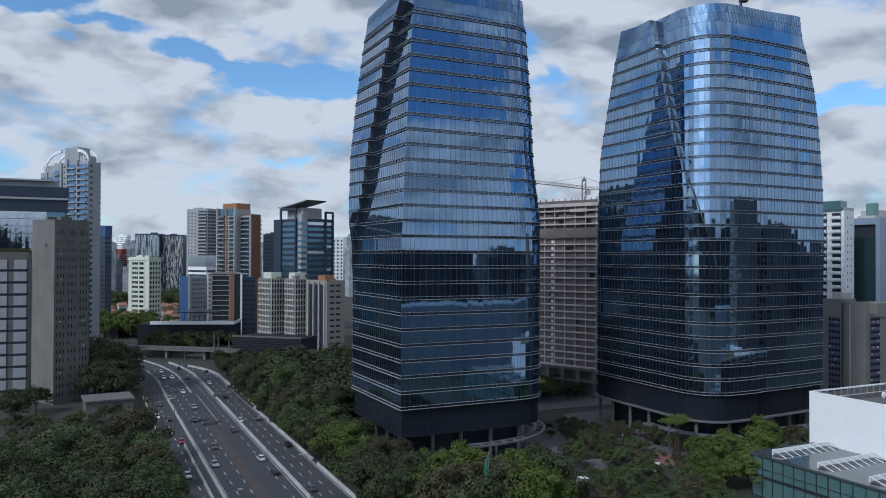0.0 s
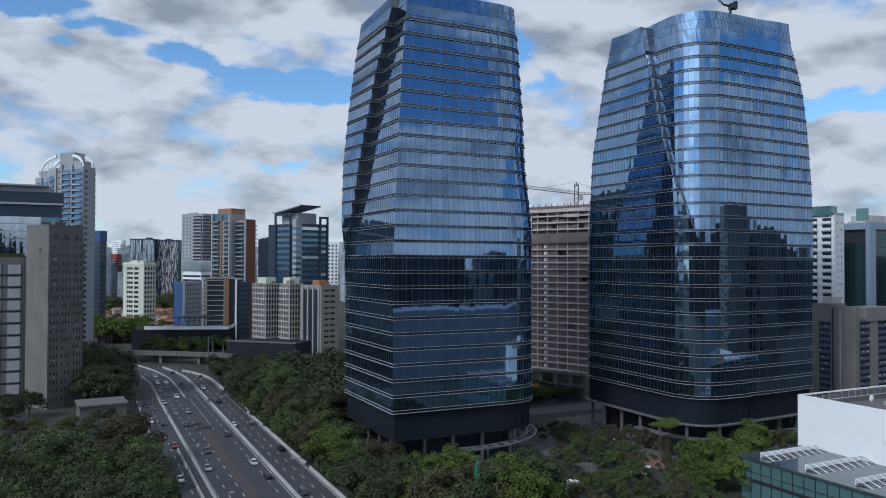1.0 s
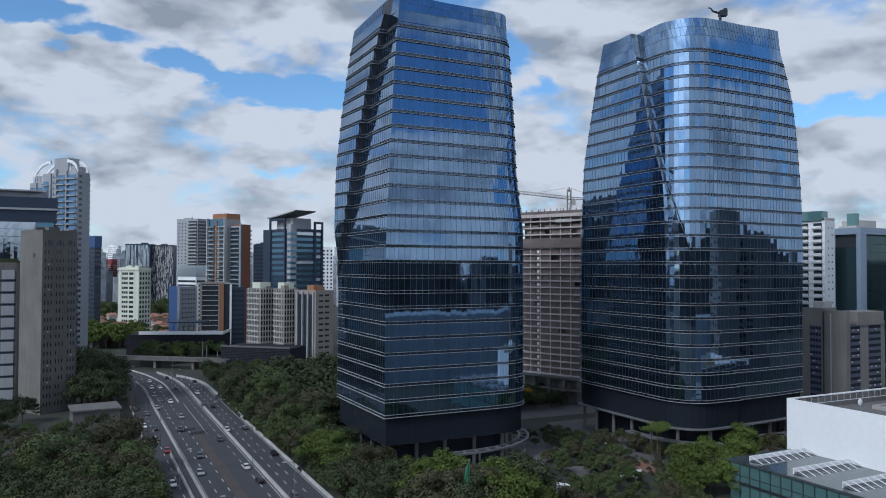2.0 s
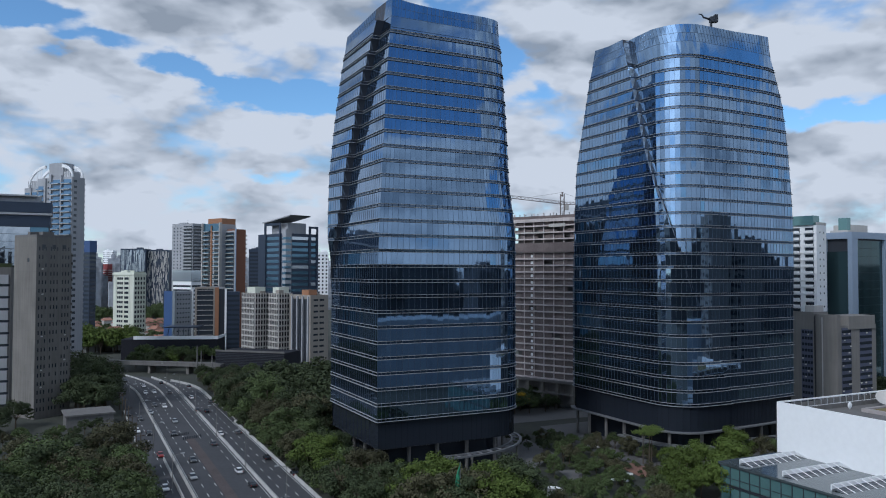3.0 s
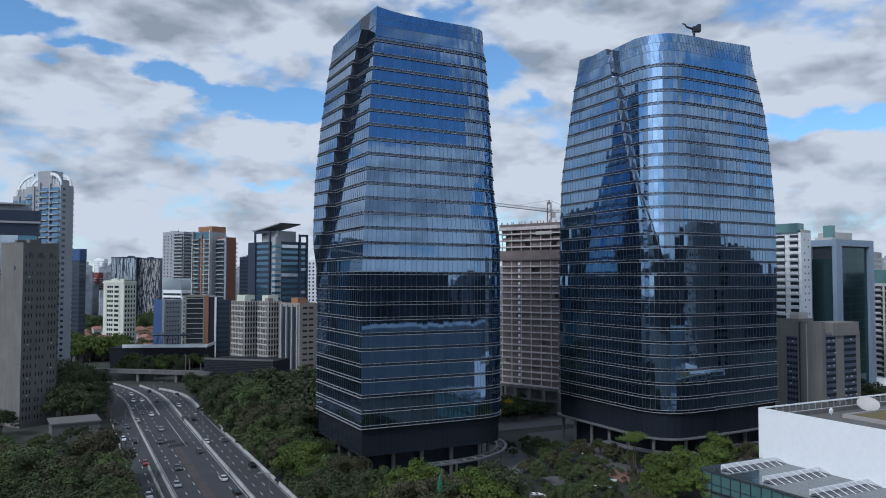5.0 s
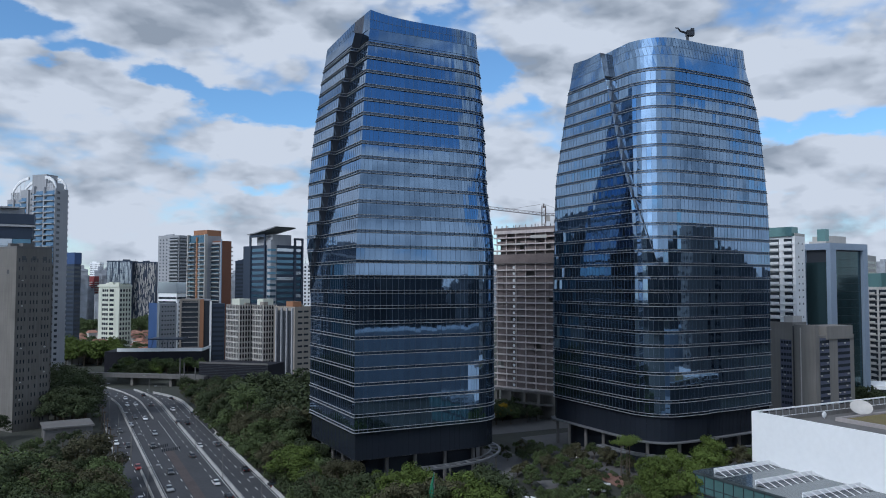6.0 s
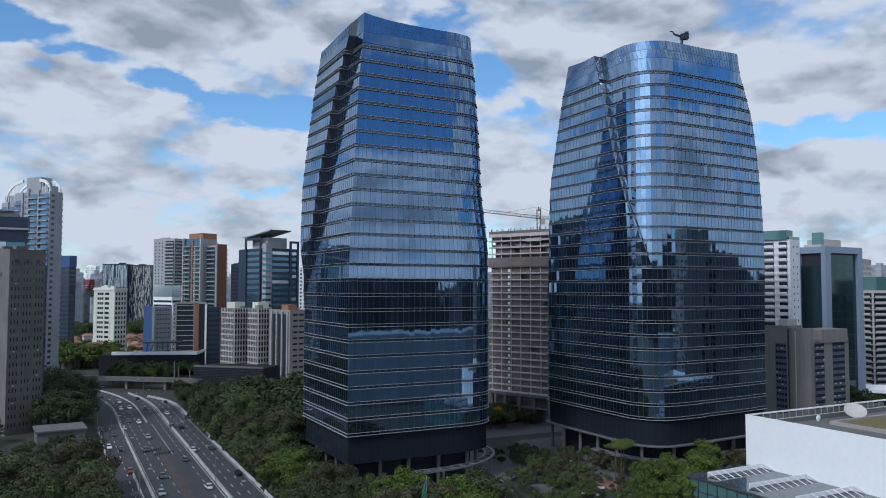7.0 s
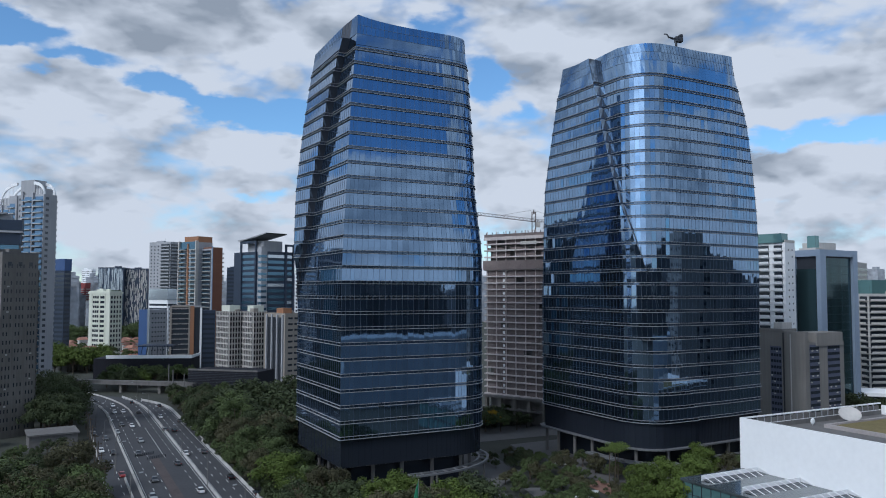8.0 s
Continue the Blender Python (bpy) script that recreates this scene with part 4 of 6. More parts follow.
def blue_cube():
    b = thing("dark_office", 139.8, 477.0, 0, 18, "dark blue office tower with slatted frame and curved visor", "office building")
    w, d, h = 22.4, 30.6, 81
    body(b, w, d, h, NAVY)
    part("corner_bay", box_bm((-0.6, -0.6, 0, 3.4, 0.2, 84), (-0.6, 0.2, 0, 0.2, 3.2, 84)), GREY, b, "grey metal corner bay")
    for j in range(21):
        z = 3 + j * 3.7
        part("strip_window", box_bm((4.0, -0.12, z, 15.6, 0.1, z + 2.0)), PALE_GLASS if (j * 7) % 5 == 0 else BLUE_GLASS, b)
        part("strip_window", box_bm((17.6, -0.12, z, 21.0, 0.1, z + 2.0)), PALE_GLASS if (j * 5) % 4 == 0 else BLUE_GLASS, b)
        part("strip_window", box_bm((-0.12, 7.0, z, 0.1, 21.0, z + 2.0)), BLUE_GLASS, b)
        part("corner_window", box_bm((-0.7, -0.7, z, 3.0, -0.58, z + 1.5), (-0.7, -0.58, z, -0.58, 2.8, z + 1.5)), BLUE_GLASS, b)
    part("frame_post", box_bm((15.8, -0.7, 0, 17.2, 0.0, 86), (21.2, -0.7, 0, 22.4, 0.0, 86)), NAVY, b)
    part("frame_beam", box_bm((17.2, -0.7, 84.6, 21.2, 0, 86)), NAVY, b)
    part("frame_post", box_bm((-0.7, 21.2, 0, 0, 22.8, 88), (-0.7, 5.3, 0, 0, 6.6, 88)), NAVY, b)
    part("frame_beam", box_bm((-0.7, 6.6, 86.4, 0, 21.2, 88)), NAVY, b)
    part("penthouse", box_bm((3, 3, 81, 16, 20, 88)), GREY, b, "grey rooftop plant storey")
    bm = bmesh.new()
    prev = None
    for k in range(13):
        s = k / 12
        y = 24 - 30 * s
        z = 88.3 + 4.2 * (s ** 1.6) * (1.25 - 0.45 * s)
        ring = [bm.verts.new((x, y, zz)) for x, zz in ((-1.5, z), (-1.5, z + 0.7), (13, z + 0.7), (13, z))]
        if prev:
            for q in range(4):
                bm.faces.new((prev[q], prev[(q + 1) % 4], ring[(q + 1) % 4], ring[q]))
        prev = ring
    part("roof_visor", bm, GREY, b, "curved grey roof visor")
    b.scale = (1.125, 1.125, 1.035)


def twin(x, y, rot, w, d, h, seed):
    b = thing("grid_office", x, y, 0, rot, "grey office block with a white egg-crate window grid", "office building", "twin grid offices")
    body(b, w, d, h, DARKWALL)
    me = box_mesh("grid_panel", GRIDWALL, (-0.95, -0.5, 0, -0.7, 0, 3.4), (0.7, -0.5, 0, 0.95, 0, 3.4), (-0.7, -0.45, 0, 0.7, 0, 0.95))
    for j in range(13):
        for i in range(int(d / 1.9)):
            shared("grid_panel", me, b, Matrix.Translation((0, 0.95 + 1.9 * i, 1 + 3.4 * j)) @ pose(0, 0, 0, 0, 0, -90))
        for i in range(int(w / 1.9)):
            shared("grid_panel", me, b, Matrix.Translation((0.95 + 1.9 * i, 0, 1 + 3.4 * j)))
    roof_clutter(b, w, d, h, seed, TAN, 3)
    part("roof_house", box_bm((1.2, 2.0, h, w - 1.0, d * 0.75, h + 4.6)), CREAM, b, "cream rooftop house")


def tan_office():
    b = thing("tan_office", 140.7, 424.4, 0, 18, "tan office block with small strip windows and dark vertical bays", "office building")
    w, d, h = 13.0, 22.0, 43.6
    body(b, w, d, h, TAN)
    for j in range(12):
        z = 3 + 3.45 * j
        for lo in (2.2, 6.6):
            part("strip_window", box_bm((lo, -0.1, z, lo + 3.2, 0.1, z + 1.1)), WINDOW, b)
    for y in (3.0, 8.6, 14.2):
        part("dark_bay", box_bm((-0.15, y, 0, 0.1, y + 3.8, 42)), DARKMETAL, b, "dark glazed bay")
    for y in (1.8, 7.4, 13.0, 18.6):
        part("pier", box_bm((-1.0, y - 0.55, 0, 0, y + 0.55, 43.6)), GREY, b, "pale pier")
    roof_clutter(b, w, d, h, 3, TAN, 3)
    part("tank", box_bm((2, 5, 43.6, 8, 12, 47.5)), ORANGE, b, "terracotta coloured rooftop tank house")


def frame_office():
    b = thing("frame_office", 94.1, 552.6, 0, -12, "low office block with a pale frame, terracotta pier and white fins", "office building")
    w, d, h = 20.8, 14, 46
    body(b, w, d, h, DARKMETAL)
    ribbons_on(b, "r", w, 2, 12, 3.6, 2.2, WINDOW, 2.0, 12.6, 0.8)
    me = box_mesh("floor_line", OFFWHITE, (1.4, -0.5, 0, 13.2, 0, 0.35))
    for j in range(13):
        shared("floor_line", me, b, Matrix.Translation((0, 0, 1.6 + 3.6 * j)))
    part("frame", box_bm((0, -0.8, 0, 1.4, 0, 47), (12.8, -0.8, 0, 13.8, 0, 47), (1.4, -0.8, 46, 12.8, 0, 47.5)), TAN, b, "pale outer frame")
    part("terracotta_pier", box_bm((13.9, -0.6, 0, 16.6, 0, 47)), ORANGE, b, "terracotta pier")
    roof_clutter(b, w, d, h, 4, GREY, 4)
    g = thing("dark_office", 113.4, 537.2, 0, -12, "narrow dark office block with a white edge fin", "office building")
    body(g, 9.1, 12, 44, NAVY)
    part("white_fin", box_bm((-1.2, -0.8, 0, 0.2, 0, 46)), WHITE, g, "white edge fin")
    ribbons_on(g, "r", 9.1, 2, 12, 3.4, 1.5, WINDOW, 0.8, 8.6, 1.0)
    h_ = thing("blue_office", 84.2, 580.3, 0, 25, "small grey office block with a deep blue end wall", "office building")
    body(h_, 15.4, 14.3, 43.5, GREY)
    part("blue_wall", box_bm((-0.3, 3, 0, 0, 14.3, 43.8)), BLUEPANEL, h_, "deep blue panelled wall")
    part("pale_edge", box_bm((-0.35, -0.2, 0, 0, 3, 44.2)), PALE_GLASS, h_, "pale glazed corner")
    windows_on(h_, "r", 15.4, 2, 12, 3.4, 5, 1.0, 1.0, WINDOW, None, 1, 13)
    part("white_fin", box_bm((14.2, -0.7, 0, 15.4, 0, 45)), WHITE, h_, "white end fin")


def construction_site():
    b = thing("unfinished_building", 190.5, 277.2, 0, -67.1, "unfinished concrete building wrapped in grey netting", "construction site")
    w, d = 32.0, 26.0
    fh = 2.9
    slab = box_mesh("floor_slab", SITE_SLAB, (-0.6, -0.6, -0.1, w + 0.6, d, 0.46))
    col = box_mesh("column", SITE_SLAB, (-0.18, 0.0, 0, 0.18, 0.3, fh - 0.42))
    net = MATS["net"] if "net" in MATS else mat("grey_netting", (0.20, 0.165, 0.157), 0.95, 0, 0.3, 1.2, 0.3)
    for j in range(25):
        z = 12 + j * fh
        shared("floor_slab", slab, b, Matrix.Translation((0, 0, z)))
        for i in range(7):
            shared("column", col, b, Matrix.Translation((0.6 + (w - 1.2) * i / 6, 0, z + 0.42)))
        if j < 19:
            n = 8
            for i in range(n):
                a, c = w * i / n + 0.05, w * (i + 1) / n - 0.05
                if (i * 5 + j * 11) % 29 == 4:
                    continue
                part("net_panel", box_bm((a, 0.35 + 0.12 * ((i * 7 + j * 3) % 3), z + 0.45, c, 0.5 + 0.12 * ((i * 7 + j * 3) % 3), z + fh)), net, b)
            # lit openings up the shaft, their brightness painted as white panels
            part("lit_opening", box_bm((w * 2 / 8 + 1.1, 0.2, z + 0.8, w * 2 / 8 + 2.2, 0.3, z + 2.0)), WHITE, b, "lit shaft opening painted as a white panel")
    part("safety_screen", box_bm((-0.9, -1.0, 67.3, w + 0.9, -0.85, 71.4)), net, b, "brown safety screen round the upper floors")
    part("edge_beam", box_bm((-0.7, -0.75, 80.6, w + 0.7, -0.62, 81.5)), SITE_SLAB, b, "pale edge beam under the top deck")
    part("parapet_net", box_bm((-0.6, -0.5, 82.0, w + 0.6, -0.4, 83.3)), net, b, "dark net along the top deck")
    for i in range(10):
        a = w * i / 10
        for z, h in ((72.6, 2.5), (75.6, 1.2), (78.5, 2.2)):
            if (i * 3 + int(z)) % 4:
                part("net_panel", box_bm((a + 0.1, 0.6, z + 0.5, a + w / 10 - 0.1, 0.7, z + 0.5 + h)), net, b)
    part("formwork", box_bm((w * 0.16, -0.9, 75.6, w * 0.52, -0.8, 76.3), (w * 0.6, -0.9, 78.2, w * 0.86, -0.8, 79.6)), OFFWHITE, b, "pale formwork boards at the slab edge")
    part("core", box_bm((0.9, 2.5, 0, w - 0.9, d - 2, 82.4)), CONCRETE_DARK, b, "raw concrete core")
    part("lower_floor", box_bm((-1, -2.0, 10.8, w + 1, d, 11.8), (-1, -2.0, 6, w + 1, d, 6.5)), CONCRETE_DARK, b)
    big = box_mesh("pillar", CONCRETE, (-0.7, 0, 0, 0.7, 1.4, 11))
    for i in range(5):
        shared("pillar", big, b, Matrix.Translation((1 + (w - 2) * i / 4, -1.5, 0)))
    rebar = box_mesh("rebar_post", DARKMETAL, (-0.12, 0, 0, 0.12, 0.24, 1.8))
    for i in range(11):
        shared("rebar_post", rebar, b, Matrix.Translation((w * i / 10, 0.3, 82.5)))
    c = thing("tower_crane", 201.8, 255.5, 0, -28, "red and grey lattice tower crane over the unfinished building", "crane")
    bm = bmesh.new()
    for k in range(30):
        z = 40 + k * 1.75
        for s in ((-0.8, -0.8), (0.8, -0.8), (0.8, 0.8), (-0.8, 0.8)):
            add_tube(bm, (s[0], s[1], z), (s[0], s[1], z + 1.75), 0.12, 0.12, 4)
        add_tube(bm, (-0.8, -0.8, z), (0.8, -0.8, z + 1.75), 0.08, 0.08, 4)
        add_tube(bm, (-0.8, 0.8, z + 1.75), (-0.8, -0.8, z), 0.08, 0.08, 4)
    part("mast", bm, CRANE_GREY, c, "lattice mast")
    bm = bmesh.new()
    def lattice(p0, p1, wdt, n):
        p0, p1 = Vector(p0), Vector(p1)
        for k in range(n):
            a, q = p0.lerp(p1, k / n), p0.lerp(p1, (k + 1) / n)
            u = Vector((0, 0, wdt))
            s = Vector((0, wdt * 0.5, 0))
            add_tube(bm, a - s, q - s, 0.09, 0.09, 4)
            add_tube(bm, a + s, q + s, 0.09, 0.09, 4)
            add_tube(bm, a + u, q + u, 0.09, 0.09, 4)
            add_tube(bm, a - s, q + u, 0.06, 0.06, 4)
            add_tube(bm, a + u, q + s, 0.06, 0.06, 4)
    lattice((1, 0, 88), (-42, 0, 93), 1.2, 26)
    part("jib", bm, CRANE_GREY, c, "long lattice jib")
    bm = bmesh.new()
    lattice((1, 0, 88), (12, 0, 88), 1.0, 6)
    part("counter_jib", bm, CRANE_GREY, c)
    part("counterweight", box_bm((9.4, -0.9, 85.6, 11.8, 0.9, 88)), CONCRETE_DARK, c)
    part("cab", box_bm((0.9, -1.6, 85.6, 2.6, -0.1, 87.8)), OFFWHITE, c, "operator cab")
    bm = bmesh.new()
    add_tube(bm, (0, 0, 91.5), (0, 0, 93.4), 0.5, 0.2, 6)
    add_tube(bm, (0, 0, 93.3), (-14, 0, 91.0), 0.05, 0.05, 4)
    add_tube(bm, (0, 0, 93.3), (11, 0, 89), 0.05, 0.05, 4)
    part("apex", bm, CRANE_GREY, c)


def right_side():
    b = thing("apartment_block", 294.8, 201.4, 0, 12.9, "white apartment block with rows of balconies and a green-clad roof storey", "apartment building")
    w, d, h = 9.3, 12.5, 79
    body(b, w, d, h, WHITE)
    balconies_on(b, "l", 3, 26, 2.9, 1.0, 5.2, WHITE, WHITE, WINDOW, 1.2)
    balconies_on(b, "l", 3, 26, 2.9, 6.8, 12.2, WHITE, WHITE, WINDOW, 1.2)
    windows_on(b, "r", w, 2, 26, 2.9, 2, 0.8, 0.7, WINDOW, None, 1.4, 8.4, seed=4, skip=0.15)
    part("roof_storey", box_bm((-0.8, 1, 79, 5, 13, 83)), GREEN_GLASS, b, "green glazed roof storey")
    part("roof_rail", box_bm((0, 0, 79, w, 0.2, 80.2)), OFFWHITE, b)
    g = thing("framed_glass_office", 317.5, 201.2, 0, 2.9, "dark glass office tower held in a pale blue steel frame", "office building")
    w, d, h = 26, 12.8, 74
    body(g, w, d, h, DARKMETAL)
    for j in range(20):
        ribs = box_bm(*[(2.9 + 0.9 * i, -0.06, 1 + 3.6 * j, 2.9 + 0.9 * i + 0.86, 0.1, 4.5 + 3.6 * j) for i in range(22)])
        part("glazing", ribs, DEEP_GLASS, g)
    part("frame", box_bm((-2.0, -1.4, 0, 2.2, 0.6, 76.5), (23, -1.4, 0, 26.4, 0.6, 76.5), (2.2, -1.4, 73.6, 23, 0.6, 76.5), (-1.4, 0.6, 73.6, 0.6, 12.0, 76.5), (-1.4, 11.2, 0, 0.6, 13.4, 76.5)), STEELBLUE, g, "pale blue steel frame")
    part("side_glazing", box_bm((-0.8, 1, 0, 0.0, 11.0, 68)), DEEP_GLASS, g, "dark side glazing")
    part("roof_house", box_bm((4, 3, 74, 17, 11, 80), (0, 2, 74, 9, 10, 77.5)), OFFWHITE, g, "cream rooftop house")
    part("roof_box", box_bm((1.5, 3, 77.5, 4.2, 7, 83)), GREEN_GLASS, g, "green rooftop box")
    k = thing("brown_office", 276.7, 178.5, 0, 2.9, "grey-brown office block with plain piers and window strips", "office building")
    w, d, h = 24.2, 20.2, 42
    body(k, 24.2, 14, 38, BROWN)
    body(k, 1.0, 6.2, 38, BROWN, "wall", 0, 14)
    part("plain_tower", box_bm((-2.2, -0.6, 0, 0.0, 8.5, 42.2)), BROWN, k, "windowless stair tower")
    part("top_storey", box_bm((5.6, -0.4, 36.4, 23, 9, 41.6)), BROWN, k)
    part("left_wing", box_bm((-3.2, 8.6, 0, 6, 21, 42)), BROWN, k)
    # shade of the slot between the wings, laid on as a thin dark strip
    part("recess", box_bm((-2.9, 8.46, 0, -2.1, 8.58, 41.5)), DARKMETAL, k, "dark strip painted for the shaded slot between the wings")
    part("rain_pipe", box_bm((-2.32, 5.4, 0, -2.2, 5.8, 41.0)), OFFWHITE, k, "pale rain pipe")
    part("roof_house", box_bm((-1.5, 9.4, 42, 4.5, 13.4, 45.4)), OFFWHITE, k, "white roof house")
    part("parapet", box_bm((-3.4, 8.5, 42, -3.0, 21, 43), (-3.0, 8.5, 42, 6, 8.9, 43)), BROWN, k)
    me = box_mesh("window", WINDOW, (0.06, -0.08, 0, 0.94, 0.1, 1.1))
    ac = box_mesh("air_conditioner", OFFWHITE, (0.1, -0.4, 0, 0.8, -0.08, 0.5))
    rng = random.Random(8)
    for lo, n in ((1.6, 6), (13.3, 8)):
        part("strip_backing", box_bm((lo - 0.1, -0.04, 2, lo + n * 1.0 + 0.1, 0.08, 37)), STRIPBACK, k, "dull blue panel strip")
        for j in range(14):
            for i in range(n):
                shared("window", me, k, Matrix.Translation((lo + i * 1.0, -0.04, 3.2 + j * 2.45)))
                if rng.random() < 0.18:
                    shared("air_conditioner", ac, k, Matrix.Translation((lo + i * 1.0, -0.04, 2.6 + j * 2.45)))
    part("strip_backing", box_bm((-3.28, 8.9, 2, -3.2, 13.9, 36)), STRIPBACK, k)
    for j in range(14):
        for i in range(4):
            shared("window", me, k, Matrix.Translation((-3.28, 10.0 + i * 1.2, 3.2 + j * 2.4)) @ pose(0, 0, 0, 0, 0, -90))
            if rng.random() < 0.2:
                shared("air_conditioner", ac, k, Matrix.Translation((-3.28, 10.0 + i * 1.2, 2.6 + j * 2.4)) @ pose(0, 0, 0, 0, 0, -90))
    simple_block("apartment_block", "pale grey apartment block with a grid of small square windows", 423.4, 253.9, 22.1, 26, 16, 74, OFFWHITE, "grid", "apartment building", 6, 3.1)
    e = simple_block("apartment_block", "beige apartment block with stacked balconies and a green glass top", 390.0, 226.4, -17.9, 28, 14, 56, OFFWHITE, "balcony", "apartment building", 7, 3.0)
    part("roof_storey", box_bm((4, 2, 56, 24, 12, 64)), GREEN_GLASS, e, "green glass roof storey")
    h_ = thing("low_building", 337.6, 221.7, 0, -47.9, "long low building with a white roof edge", "building")
    part("wall", box_bm((0, 0, 0, 60, 20, 9.4)), DARKMETAL, h_)
    part("roof_edge", box_bm((-0.6, -0.8, 9.4, 60, 20, 11)), WHITE, h_, "white roof edge")


def white_hall():
    b = thing("white_hall", 180.2, 128.0, 0, 0, "large white rendered hall beside the glass pavilion", "hall")
    # walls stand along x and y; the yard on top is sunk behind the parapet
    for q in ((0, -46, 0, 0.6, 0, 23.7), (61.4, -46, 0, 62, -0.6, 23), (0.6, -46, 0, 61.4, -45.4, 23)):
        part("wall", box_bm(q), WHITE, b, "smooth white rendered wall")
    # unseen rear wall, coloured dark to keep its reflection in the second tower dim
    part("wall", box_bm((0.6, -0.6, 0, 62, 0, 21.4)), CONCRETE_DARK, b, "unseen rear wall, darkened to dim its reflection")
    part("roof", box_bm((0.6, -45.4, 19.4, 61.4, -0.6, 20.2)), CONCRETE_DARK, b, "grey roof deck")
    part("roof_planting", box_bm((26, -44, 20.2, 58, -9, 20.9)), ROOFGRASS, b, "dry brownish green roof planting")
    part("roof_kerb", box_bm((24.6, -44, 20.2, 25.6, -8.4, 21.2), (24.6, -8.4, 20.2, 58, -7.4, 21.2)), SLAB, b)
    post = box_mesh("rail_post", FIN, (-0.08, -0.5, 20.2, 0.08, -0.1, 23.6))
    panel = box_mesh("screen_panel", CONCRETE_DARK, (0.25, -0.45, 20.5, 2.45, -0.38, 23.0))
    for i in range(22):
        shared("rail_post", post, b, Matrix.Translation((2.7 * i + 1.2, 0, 0)))
        shared("screen_panel", panel, b, Matrix.Translation((2.7 * i + 1.2, 0, 0)))
    part("rail", box_bm((0.6, -0.55, 23.4, 61.4, -0.05, 23.75), (0.6, -0.5, 21.5, 61.4, -0.2, 21.65)), WHITE, b, "white top rail")
    dsh = thing("satellite_dish", 219.0, 122.5, 20.2, 0, "large off-white satellite dish on the hall roof", "dish")
    bm = bmesh.new()
    prev = None
    for k in range(7):
        r = 3.0 * k / 6
        ring = [bm.verts.new((r * math.cos(a * math.pi / 12), r * math.sin(a * math.pi / 12), 0.09 * r * r)) for a in range(24)] if k else [bm.verts.new((0, 0, 0))]
        if prev:
            for a in range(24):
                c = (a + 1) % 24
                if len(prev) == 1:
                    bm.faces.new((prev[0], ring[a], ring[c]))
                else:
                    bm.faces.new((prev[a], ring[a], ring[c], prev[c]))
        prev = ring
    o = part("reflector", bm, OFFWHITE, dsh, "shallow off-white reflector")
    o.matrix_local = Matrix.Translation((0, 0, 1.9)) @ Vector((-0.42, -0.42, 0.85)).to_track_quat("Z", "Y").to_matrix().to_4x4()
    bm = bmesh.new()
    add_tube(bm, (0, 0, 0), (0, 0, 1.7), 0.25, 0.2, 8)
    part("stand", bm, FIN, dsh)
    s2 = thing("satellite_dish", 205.5, 124.5, 20.2, 0, "small white satellite dish on the hall roof", "dish")
    bm = bmesh.new()
    bmesh.ops.create_uvsphere(bm, u_segments=16, v_segments=8, radius=0.9)
    bmesh.ops.scale(bm, vec=(1, 0.35, 1), verts=bm.verts)
    bmesh.ops.translate(bm, vec=(0, 0, 1.1), verts=bm.verts)
    add_tube(bm, (0, 0, 0), (0, 0, 0.6), 0.1, 0.1, 6)
    part("reflector", bm, WHITE, s2)
    # glass pavilion in front of the white wall
    p = thing("glass_pavilion", 157.6, 126.6, 0, 0, "green glass pavilion with tilted white skylights on its flat roof", "pavilion")
    part("floor_plate", box_bm((0.4, -46, 5.0, 22.4, -0.4, 5.5), (0.4, -46, 0, 22.4, -0.4, 0.2)), CONCRETE_DARK, p)
    part("roof", box_bm((-0.4, -46, 9.9, 22.4, 0.4, 10.5)), ROOFGLASS, p, "flat grey glassy roof")
    pane = box_mesh("glass_pane", GREEN_GLASS, (0, -2.9, 0, 0.12, -0.08, 4.3))
    fr = box_mesh("mullion", DARKMETAL, (-0.14, -0.1, 0, 0.16, 0.1, 9.9))
    part("transom", box_bm((-0.12, -45.2, 6.9, -0.02, 0, 7.05), (-0.12, -45.2, 9.7, -0.02, 0, 9.9), (-0.12, -45.2, 4.7, -0.02, 0, 5.3), (0, 0.02, 4.7, 22, 0.14, 5.3)), DARKMETAL, p, "dark horizontal glazing bars")
    for i in range(15):
        for z in (0.3, 5.4):
            shared("glass_pane", pane, p, Matrix.Translation((0, -3 * i - 0.2, z)))
        shared("mullion", fr, p, Matrix.Translation((0, -3 * i - 0.2, 0)))
    for i in range(7):
        for z in (0.3, 5.4):
            shared("glass_pane", pane, p, Matrix.Translation((3 * i + 0.4, 0, z)) @ pose(0, 0, 0, 0, 0, 90))
        shared("mullion", fr, p, Matrix.Translation((3 * i + 0.4, 0.0, 0)))
    for k in range(4):
        y0 = -4.4 - 12.6 * k
        part("skylight", box_bm((2.0, y0 - 0.1, 10.5, 22.2, y0 + 0.1, 11.8)), WHITE, p, "long white upstand")
        bm = bmesh.new()
        q = [bm.verts.new(v) for v in ((2.0, y0 - 0.12, 10.75), (22.2, y0 - 0.12, 10.75), (22.2, y0 - 3.2, 10.53), (2.0, y0 - 3.2, 10.53))]
        bm.faces.new(q)
        part("skylight_glass", bm, WINDOW, p)
        for i in range(9):
            bm = bmesh.new()
            x = 2.2 + 20 * i / 8
            add_tube(bm, (x, y0 - 0.1, 11.75), (x, y0 - 3.9, 10.55), 0.09, 0.09, 6)
            part("strut", bm, WHITE, p, "white tilted strut")


